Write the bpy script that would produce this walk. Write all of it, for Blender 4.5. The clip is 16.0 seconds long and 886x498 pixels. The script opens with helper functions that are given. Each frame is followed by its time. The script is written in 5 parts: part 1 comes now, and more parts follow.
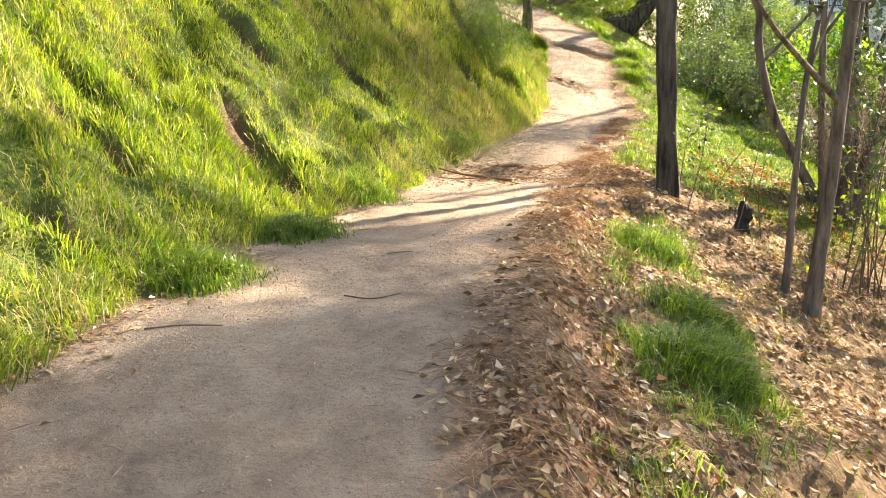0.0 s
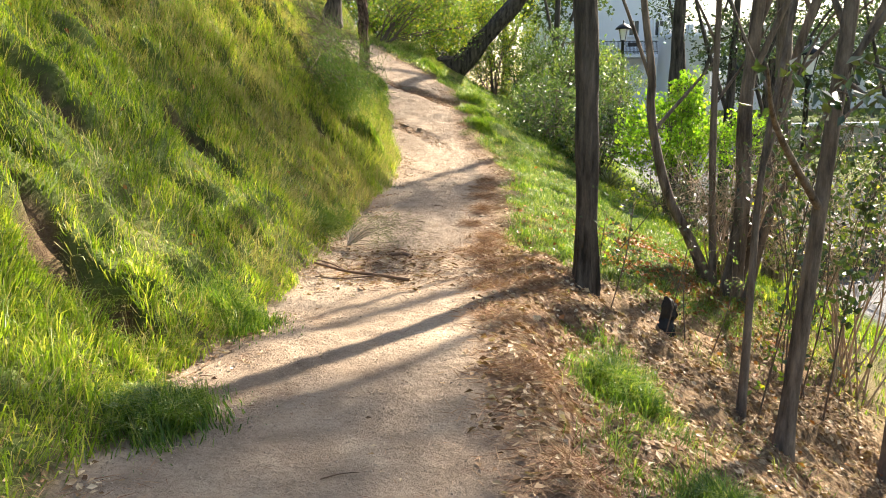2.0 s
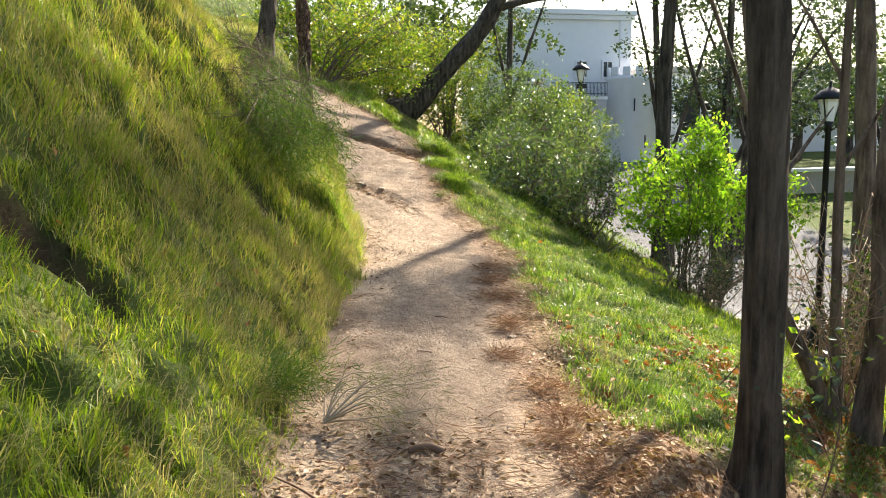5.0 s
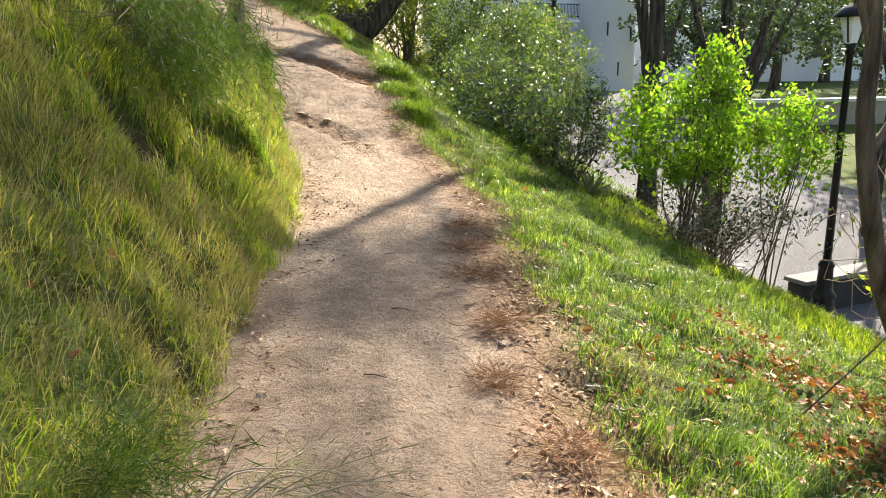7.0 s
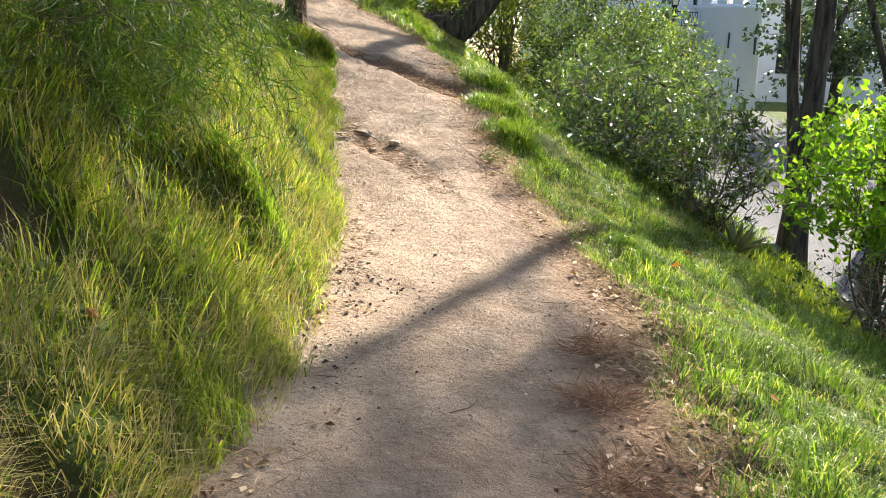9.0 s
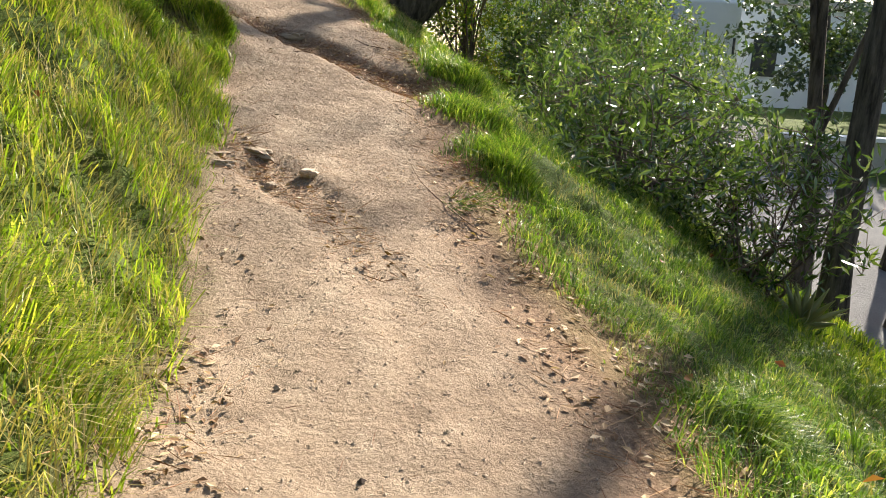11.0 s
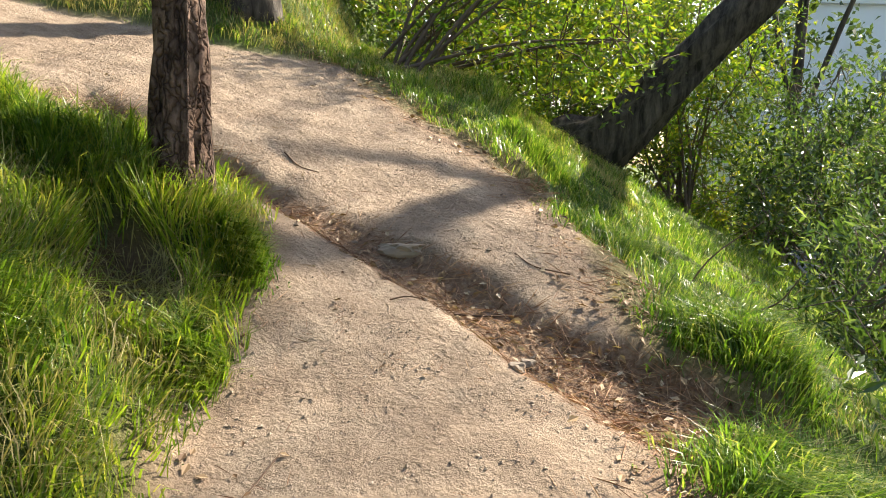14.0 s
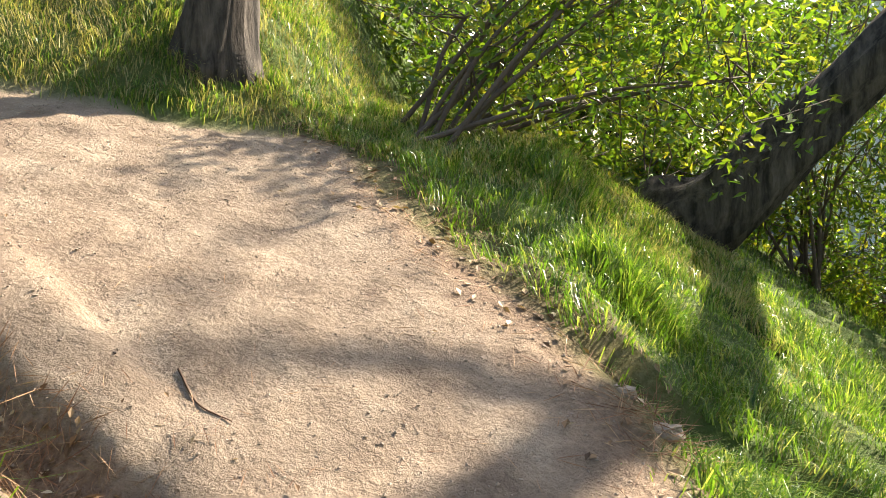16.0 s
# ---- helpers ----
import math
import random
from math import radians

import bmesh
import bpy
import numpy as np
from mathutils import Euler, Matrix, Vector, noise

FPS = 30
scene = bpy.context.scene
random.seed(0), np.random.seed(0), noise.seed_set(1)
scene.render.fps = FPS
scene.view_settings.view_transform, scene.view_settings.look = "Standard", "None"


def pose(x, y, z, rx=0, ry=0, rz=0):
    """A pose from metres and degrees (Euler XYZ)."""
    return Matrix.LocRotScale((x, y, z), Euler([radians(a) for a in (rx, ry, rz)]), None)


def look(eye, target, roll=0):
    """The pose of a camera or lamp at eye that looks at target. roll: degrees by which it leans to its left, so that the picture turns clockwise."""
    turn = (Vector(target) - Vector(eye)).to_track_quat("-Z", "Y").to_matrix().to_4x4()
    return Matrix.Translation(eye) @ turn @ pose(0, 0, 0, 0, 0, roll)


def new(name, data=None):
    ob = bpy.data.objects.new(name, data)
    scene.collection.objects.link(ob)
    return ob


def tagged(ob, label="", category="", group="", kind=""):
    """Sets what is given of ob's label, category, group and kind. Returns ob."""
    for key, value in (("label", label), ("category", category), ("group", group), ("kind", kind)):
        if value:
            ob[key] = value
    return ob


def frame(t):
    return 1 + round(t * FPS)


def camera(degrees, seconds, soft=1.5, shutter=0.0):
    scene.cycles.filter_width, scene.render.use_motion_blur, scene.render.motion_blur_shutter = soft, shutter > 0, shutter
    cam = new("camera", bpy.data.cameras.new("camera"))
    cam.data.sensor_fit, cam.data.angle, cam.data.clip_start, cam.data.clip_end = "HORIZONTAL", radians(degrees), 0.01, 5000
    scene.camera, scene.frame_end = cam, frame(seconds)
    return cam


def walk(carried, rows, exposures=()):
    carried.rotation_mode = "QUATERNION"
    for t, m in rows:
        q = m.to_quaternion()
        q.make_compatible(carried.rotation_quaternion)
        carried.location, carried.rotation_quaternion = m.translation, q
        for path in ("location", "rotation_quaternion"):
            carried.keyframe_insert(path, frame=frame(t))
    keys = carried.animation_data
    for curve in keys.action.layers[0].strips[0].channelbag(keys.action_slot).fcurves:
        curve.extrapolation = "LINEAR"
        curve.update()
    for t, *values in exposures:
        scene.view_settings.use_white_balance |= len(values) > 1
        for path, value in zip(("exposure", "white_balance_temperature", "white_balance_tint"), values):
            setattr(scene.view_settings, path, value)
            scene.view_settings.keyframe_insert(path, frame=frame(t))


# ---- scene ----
cam = camera(59.08, 16.0, soft=1.0)
ROWS = [
    (0.0, look((0.000, 0.000, 1.500), (-0.539, 3.874, 0.663), -2.58)),
    (0.5, look((-0.236, 0.333, 1.625), (-0.730, 4.209, 0.769), -3.33)),
    (1.0, look((-0.414, 0.733, 1.640), (-0.755, 4.640, 0.854), -2.97)),
    (1.5, look((-0.600, 1.182, 1.784), (-0.923, 5.093, 1.011), -2.71)),
    (2.0, look((-0.798, 1.640, 1.928), (-0.341, 5.542, 1.176), -0.68)),
    (2.5, look((-0.907, 2.139, 2.004), (-0.347, 6.056, 1.413), -2.51)),
    (3.0, look((-1.007, 2.663, 2.076), (-0.453, 6.586, 1.520), -1.07)),
    (3.5, look((-1.070, 3.152, 2.154), (-0.248, 7.021, 1.563), -0.60)),
    (4.0, look((-1.073, 3.734, 2.185), (-0.333, 7.622, 1.612), -1.53)),
    (4.2, look((-1.084, 3.952, 2.165), (-0.339, 7.843, 1.612), -1.13)),
    (6.3, look((-0.947, 6.025, 2.102), (0.065, 9.829, 1.387), -0.07)),
    (6.5, look((-0.862, 6.211, 2.087), (0.032, 10.029, 1.298), 2.42)),
    (7.0, look((-0.649, 6.736, 2.032), (0.374, 10.494, 1.119), -0.22)),
    (7.5, look((-0.407, 7.400, 2.044), (0.593, 11.143, 1.048), 1.27)),
    (8.0, look((-0.292, 7.951, 2.067), (0.679, 11.687, 1.018), 1.65)),
    (8.5, look((-0.183, 8.553, 2.061), (0.777, 12.300, 1.042), 2.16)),
    (9.0, look((-0.125, 9.262, 2.020), (0.482, 13.117, 1.143), 1.61)),
    (9.2, look((-0.088, 9.519, 1.996), (0.804, 13.338, 1.210), 2.22)),
    (11.3, look((0.402, 12.478, 2.007), (1.262, 16.259, 1.023), 3.82)),
    (11.5, look((0.461, 12.717, 2.025), (1.261, 16.452, 0.838), 3.17)),
    (12.0, look((0.662, 13.244, 2.042), (1.345, 16.937, 0.667), 0.82)),
    (12.5, look((0.762, 13.785, 2.160), (1.028, 17.673, 1.258), 3.78)),
    (13.0, look((0.823, 14.370, 2.284), (1.034, 18.314, 1.651), 1.53)),
    (13.5, look((0.866, 14.990, 2.438), (0.929, 18.946, 1.851), 0.27)),
    (14.0, look((0.771, 15.589, 2.585), (0.683, 19.564, 2.147), 1.41)),
    (14.5, look((0.761, 16.147, 2.640), (0.650, 20.124, 2.226), 0.26)),
    (15.0, look((0.716, 16.708, 2.778), (0.398, 20.674, 2.361), 0.72)),
    (15.5, look((0.753, 17.223, 3.017), (0.436, 21.187, 2.583), -0.18)),
    (16.0, look((0.815, 17.746, 3.219), (0.395, 21.703, 2.809), -0.26)),
]
# ---- end of rows ----
walk(cam, ROWS, [(0.0, 2.72, 7200, 13), (1.0, 2.52, 7000, 12), (2.0, 2.24, 6700, 11), (4.0, 2.06, 6600, 11), (7.0, 2.05, 6500, 12), (9.0, 2.1, 6300, 12), (11.5, 1.64, 6500, 10), (12.5, 1.6, 6450, 7), (13.5, 1.88, 6500, 9), (14.5, 2.17, 6500, 10), (16.0, 2.28, 6500, 10)])

# ---- sky and sun ----
SUN_AZ, SUN_EL = 45.0, 36.5  # degrees from +y towards +x, and above the horizon
world = bpy.data.worlds.new("sky")
scene.world = world
world.use_nodes = True
wn = world.node_tree.nodes
sky = wn.new("ShaderNodeTexSky")
sky.sky_type, sky.sun_disc = "NISHITA", False
sky.sun_elevation, sky.sun_rotation = radians(SUN_EL), radians(SUN_AZ)
sky.air_density, sky.dust_density = 1.2, 2.0
wn["Background"].inputs[1].default_value = 0.075
world.node_tree.links.new(sky.outputs[0], wn["Background"].inputs[0])
sun = new("sun", bpy.data.lights.new("sun", "SUN"))
sun.data.energy, sun.data.angle, sun.data.color = 5.0, radians(1.1), (1.0, 0.90, 0.74)
to_sun = Vector((math.sin(radians(SUN_AZ)) * math.cos(radians(SUN_EL)), math.cos(radians(SUN_AZ)) * math.cos(radians(SUN_EL)), math.sin(radians(SUN_EL))))
sun.matrix_world = look(to_sun * 60, (0, 0, 0))

# ---- small tools ----
rng = np.random.default_rng(7)


def material(name):
    m = bpy.data.materials.new(name)
    m.use_nodes = True
    n = m.node_tree.nodes
    return m, n, m.node_tree.links, n["Principled BSDF"]


def node(n, kind, **values):
    k = n.new(kind)
    for key, v in values.items():
        k.inputs[key.replace("_", " ")].default_value = v
    return k


def ramp(n, stops):
    r = n.new("ShaderNodeValToRGB")
    e = r.color_ramp.elements
    while len(e) < len(stops):
        e.new(0.5)
    for el, (p, c) in zip(e, stops):
        el.position, el.color = p, (*c, 1)
    return r


def mixrgb(n, l, fac, a, b, mode="MIX"):
    k = n.new("ShaderNodeMixRGB")
    k.blend_type = mode
    for i, v in enumerate((fac, a, b)):
        if isinstance(v, (int, float)):
            k.inputs[i].default_value = v
        elif isinstance(v, tuple):
            k.inputs[i].default_value = (*v, 1)
        else:
            l.new(v, k.inputs[i])
    return k.outputs[0]


def noise_tex(n, l, scale, detail=4.0, rough=0.6, coords=None, stretch=None):
    k = node(n, "ShaderNodeTexNoise", Scale=scale, Detail=detail, Roughness=rough)
    tc = n.new("ShaderNodeTexCoord")
    src = tc.outputs["Object"]
    if stretch:
        mp = n.new("ShaderNodeMapping")
        mp.inputs["Scale"].default_value = stretch
        l.new(src, mp.inputs[0])
        src = mp.outputs[0]
    l.new(src, k.inputs["Vector"])
    return k


def bumped(n, l, p, height, strength, distance):
    b = node(n, "ShaderNodeBump", Strength=strength, Distance=distance)
    l.new(height, b.inputs["Height"])
    l.new(b.outputs[0], p.inputs["Normal"])


def leafy(name, stops, translucent=0.4, rough=0.45, spec=0.5):
    """Thin leaf or blade: varied by island, lets light through."""
    m, n, l, p = material(name)
    g = n.new("ShaderNodeNewGeometry")
    r = ramp(n, stops)
    l.new(g.outputs["Random Per Island"], r.inputs[0])
    nt = noise_tex(n, l, 0.9, 2.0)
    rr = ramp(n, [(0.3, (0.72, 0.72, 0.72)), (0.75, (1.2, 1.15, 1.0))])
    l.new(nt.outputs[0], rr.inputs[0])
    col = mixrgb(n, l, 1.0, r.outputs[0], rr.outputs[0], "MULTIPLY")
    l.new(col, p.inputs["Base Color"])
    p.inputs["Roughness"].default_value = rough
    p.inputs["Specular IOR Level"].default_value = spec
    t = n.new("ShaderNodeBsdfTranslucent")
    tcol = mixrgb(n, l, 1.0, col, (1.35, 1.45, 0.6), "MULTIPLY")
    l.new(tcol, t.inputs[0])
    mx = n.new("ShaderNodeMixShader")
    mx.inputs[0].default_value = translucent
    l.new(p.outputs[0], mx.inputs[1])
    l.new(t.outputs[0], mx.inputs[2])
    l.new(mx.outputs[0], n["Material Output"].inputs[0])
    return m


def bark(name, dark, light, scale=9.0, stretch=(1, 1, 0.16), strength=0.9, plates=0.0):
    m, n, l, p = material(name)
    a = noise_tex(n, l, scale, 8.0, 0.65, stretch=stretch)
    b = noise_tex(n, l, scale * 5, 6.0, 0.7, stretch=(1, 1, 0.35))
    r = ramp(n, [(0.36, dark), (0.52, tuple(0.5 * (x + y) for x, y in zip(dark, light))), (0.68, light)])
    l.new(a.outputs[0], r.inputs[0])
    c = mixrgb(n, l, 0.45, r.outputs[0], b.outputs[0], "OVERLAY")
    h = mixrgb(n, l, 0.3, a.outputs[0], b.outputs[0])
    if plates:
        tc = n.new("ShaderNodeTexCoord")
        warp = mixrgb(n, l, 0.12, tc.outputs["Object"], noise_tex(n, l, 9.0, 3.0).outputs["Color"], "ADD")
        mp = n.new("ShaderNodeMapping")
        mp.inputs["Scale"].default_value = (1, 1, 0.36)
        l.new(warp, mp.inputs[0])
        v = node(n, "ShaderNodeTexVoronoi", Scale=plates)
        v.feature = "DISTANCE_TO_EDGE"
        l.new(mp.outputs[0], v.inputs["Vector"])
        crack = ramp(n, [(0.0, (0.38, 0.35, 0.33)), (0.08, (0.65, 0.63, 0.6)), (0.25, (1, 1, 1))])
        l.new(v.outputs["Distance"], crack.inputs[0])
        c = mixrgb(n, l, 1.0, c, crack.outputs[0], "MULTIPLY")
        h = mixrgb(n, l, 0.6, h, crack.outputs[0])
    l.new(c, p.inputs["Base Color"])
    p.inputs["Roughness"].default_value = 0.92
    p.inputs["Specular IOR Level"].default_value = 0.2
    bumped(n, l, p, h, strength, 0.03)
    return m


def plain(name, colour, rough=0.7, metal=0.0, vary=0.15, scale=12.0, bump=0.1):
    m, n, l, p = material(name)
    a = noise_tex(n, l, scale, 5.0)
    b = noise_tex(n, l, scale * 0.13, 3.0)
    lo, hi = tuple(c * (1 - vary) for c in colour), tuple(min(1, c * (1 + vary)) for c in colour)
    r = ramp(n, [(0.3, lo), (0.7, hi)])
    l.new(mixrgb(n, l, 0.5, a.outputs[0], b.outputs[0]), r.inputs[0])
    l.new(r.outputs[0], p.inputs["Base Color"])
    p.inputs["Roughness"].default_value, p.inputs["Metallic"].default_value = rough, metal
    if bump:
        bumped(n, l, p, a.outputs[0], bump, 0.01)
    return m


def mesh_of(name, verts, faces_flat, sizes, mat, smooth=False):
    """A mesh from arrays: vertices, flat loop indices, and the corners of each face."""
    me = bpy.data.meshes.new(name)
    verts = np.asarray(verts, np.float32)
    faces_flat = np.asarray(faces_flat, np.int32)
    sizes = np.asarray(sizes, np.int32)
    me.vertices.add(len(verts))
    me.vertices.foreach_set("co", verts.ravel())
    me.loops.add(len(faces_flat))
    me.loops.foreach_set("vertex_index", faces_flat)
    me.polygons.add(len(sizes))
    me.polygons.foreach_set("loop_start", np.concatenate([[0], np.cumsum(sizes)[:-1]]).astype(np.int32))
    me.polygons.foreach_set("loop_total", sizes)
    me.polygons.foreach_set("use_smooth", np.full(len(sizes), smooth))
    me.update(calc_edges=True)
    if mat:
        me.materials.append(mat)
    return me


def thing(name, at=(0, 0, 0), label="", category="", group="", kind=""):
    ob = new(name)
    ob.location = at
    return tagged(ob, label, category, group, kind)


def attach(ob, parent, label=""):
    bpy.context.view_layer.update()
    ob.parent = parent
    ob.matrix_parent_inverse = parent.matrix_world.inverted()
    if label:
        tagged(ob, label)
    return ob


def part(name, bm, mat, parent, label="", smooth=False):
    me = bpy.data.meshes.new(name)
    for f in bm.faces:
        f.smooth = smooth
    bm.to_mesh(me)
    bm.free()
    me.materials.append(mat)
    return attach(new(name, me), parent, label)


def part_mesh(name, me, parent, label=""):
    return attach(new(name, me), parent, label)


def box(bm, lo, hi, bevel=0.0, turn=None):
    c = [(a + b) / 2 for a, b in zip(lo, hi)]
    s = [b - a for a, b in zip(lo, hi)]
    made = bmesh.ops.create_cube(bm, size=1)["verts"]
    bmesh.ops.scale(bm, vec=s, verts=made)
    if bevel:
        edges = list({e for v in made for e in v.link_edges})
        made = list({v for f in bmesh.ops.bevel(bm, geom=edges, offset=bevel, segments=2, affect="EDGES", profile=0.6)["faces"] for v in f.verts} | {v for v in made if v.is_valid})
    if turn is not None:
        bmesh.ops.transform(bm, matrix=turn, verts=made)
    bmesh.ops.translate(bm, vec=c, verts=made)
    return made


def lathe(bm, profile, sides=20, at=(0, 0, 0)):
    """A turned body from (radius, height) pairs."""
    rings = []
    for r, z in profile:
        rings.append([bm.verts.new((at[0] + r * math.cos(a), at[1] + r * math.sin(a), at[2] + z)) for a in np.linspace(0, 2 * math.pi, sides, endpoint=False)])
    for a, b in zip(rings, rings[1:]):
        for i in range(sides):
            bm.faces.new((a[i], a[(i + 1) % sides], b[(i + 1) % sides], b[i]))
    bm.faces.new(rings[0][::-1])
    bm.faces.new(rings[-1])


# ---- noise on arrays ----
def _hash(ix, iy, seed):
    h = (ix.astype(np.int64) * 374761393 + iy.astype(np.int64) * 668265263 + seed * 974711) & 0xFFFFFFFF
    h = ((h ^ (h >> 13)) * 1274126177) & 0xFFFFFFFF
    return ((h ^ (h >> 16)) & 0xFFFF) / 65535.0


def vnoise(x, y, seed=0):
    ix, iy = np.floor(x), np.floor(y)
    fx, fy = x - ix, y - iy
    fx, fy = fx * fx * (3 - 2 * fx), fy * fy * (3 - 2 * fy)
    a, b = _hash(ix, iy, seed), _hash(ix + 1, iy, seed)
    c, d = _hash(ix, iy + 1, seed), _hash(ix + 1, iy + 1, seed)
    return (a + (b - a) * fx) * (1 - fy) + (c + (d - c) * fx) * fy - 0.5


def fbm(x, y, seed=0, octaves=4):
    out, amp, f = 0, 1.0, 1.0
    for k in range(octaves):
        out, amp, f = out + amp * vnoise(x * f + 17.3 * k, y * f - 9.1 * k, seed + k), amp * 0.5, f * 2.03
    return out


def step(a, b, v):
    t = np.clip((v - a) / (b - a), 0, 1)
    return t * t * (3 - 2 * t)


def along(y, ys, vs, soft=0.35):
    return sum(np.interp(y + o * soft, ys, vs) for o in (-1, -0.66, -0.33, 0, 0.33, 0.66, 1)) / 7


# ---- the lie of the land ----
def left_edge(y):
    return along(y, [-6, 0, 1.5, 3.6, 5.5, 7.7, 9.7, 11, 13, 14.5, 15.5, 16.6, 17.1, 18.2, 19.0, 19.4, 19.9, 20.5, 21.2, 40],
                 [-1.3, -1.8, -1.95, -1.98, -1.76, -1.26, -0.88, -0.62, -0.14, 0.02, 0.02, 0.0, 0.06, 0.02, -0.02, -0.3, -1.3, -3.6, -9, -9]) + 0.05 * vnoise(y * 1.7, y * 0, 5) + 0.04 * vnoise(y * 5, y * 0, 6)


def right_edge(y):
    return along(y, [-6, 0, 2.4, 3.4, 5.5, 7.25, 9.3, 11.5, 13, 14.2, 15.8, 17, 18.3, 19.7, 20.2, 20.8, 21.3, 21.8, 22.2, 22.5, 22.8],
                 [0.2, 0.1, -0.14, -0.16, 0.03, 0.34, 0.6, 1.02, 1.33, 1.46, 1.36, 1.43, 1.46, 1.28, 1.1, 0.72, 0.2, -0.05, -0.3, -1.0, -9], 0.2) + 0.06 * vnoise(y * 2.1, y * 0, 7) + 0.04 * vnoise(y * 6, y * 0, 8)


def far_edge(x):
    return along(x, [-12, -3, -1.4, -0.9, 0, 3], [21.8, 21.9, 22.0, 22.1, 22.3, 22.3], 0.2)


def trail_height(y):
    return along(y, [-8, 0, 1.2, 2.4, 3.5, 5.5, 7.7, 9.3, 10.3, 12.1, 12.9, 15.1, 15.9, 16.4, 17.1, 18.4, 18.9, 19.7, 20.1, 20.6, 22.1, 22.8, 23.5, 28, 40, 80, 400],
                 [-0.5, 0.03, 0.3, 0.48, 0.51, 0.49, 0.5, 0.53, 0.58, 0.72, 0.79, 1.04, 1.24, 1.38, 1.56, 1.92, 2.08, 2.42, 2.57, 2.72, 3.22, 3.38, 3.5, 3.7, 4.2, 6, 10], 0.4)


RILL = [(1.75, 17.85, 0.06, 0.30), (1.35, 18.2, 0.08, 0.25), (1.0, 18.55, 0.075, 0.2), (0.74, 18.84, 0.07, 0.18), (0.42, 19.12, 0.06, 0.16), (0.1, 19.3, 0.035, 0.2), (-0.25, 19.48, 0.035, 0.15), (-0.75, 19.68, 0.04, 0.18), (-1.5, 20.0, 0.04, 0.28)]
GULLY = [(0.05, 17.25, 0.01, 0.2), (0.08, 16.85, 0.035, 0.17), (0.3, 16.45, 0.04, 0.2), (0.62, 15.95, 0.025, 0.2), (0.78, 15.4, 0.02, 0.16), (0.88, 14.7, 0.01, 0.14)]
LIP = [(-0.8, 19.46, 0.08, 0.17), (-0.44, 19.3, 0.12, 0.17), (-0.06, 19.1, 0.08, 0.2), (0.25, 19.0, 0.03, 0.2)]
BERM = [(-0.1, 19.66, 0.03, 0.12), (-0.35, 19.76, 0.06, 0.16), (-0.7, 19.95, 0.06, 0.2), (-1.2, 20.25, 0.03, 0.24)]


def trace(x, y, line, inner=0.55, outer=1.08):
    """Depth of a channel or ridge that follows a line of (x, y, depth, half width)."""
    best = np.zeros_like(x)
    for a, b in zip(line, line[1:]):
        dx, dy = b[0] - a[0], b[1] - a[1]
        t = np.clip(((x - a[0]) * dx + (y - a[1]) * dy) / (dx * dx + dy * dy), 0, 1)
        d = np.hypot(x - a[0] - t * dx, y - a[1] - t * dy)
        w = a[3] + t * (b[3] - a[3])
        depth = (a[2] + t * (b[2] - a[2])) * (1 - step(inner, outer, d / w))
        best = np.maximum(best, depth)
    return best


HOLLOWS = [(-2.2, 9.1, 0.34, 0.22, 0.42), (-2.3, 6.05, 0.4, 0.2, 0.36), (-2.6, 6.3, 0.26, 0.12, 0.18), (-2.9, 7.6, 0.34, 0.14, 0.17), (-2.85, 4.6, 0.34, 0.14, 0.18), (-2.4, 3.6, 0.26, 0.1, 0.13), (-0.9, 11.3, 0.17, 0.14, 0.15), (-1.25, 12.1, 0.26, 0.14, 0.18), (-1.02, 10.35, 0.15, 0.14, 0.12), (-3.2, 9.4, 0.42, 0.14, 0.15), (-1.25, 12.95, 0.31, 0.17, 0.21), (-0.42, 18.34, 0.22, 0.3, 0.22), (-0.85, 12.6, 0.17, 0.1, 0.12)]


def hollow(x, y):
    out = np.zeros_like(x)
    for hx, hy, rx, ry, depth in HOLLOWS:
        u, v = x - hx, (y - hy) + 0.12 * (x - hx)
        q = np.sqrt((u / rx) ** 2 + (v / ry) ** 2) + 0.5 * vnoise(x * 9, y * 9, 31)
        out = np.maximum(out, depth * (1 - step(0.4, 1.15, q)))
    return out


def regions(x, y):
    """Distances off the trail: up the bank, down the slope, beyond the bend (all positive off the trail)."""
    return left_edge(y) - x, x - right_edge(y), y - far_edge(x)


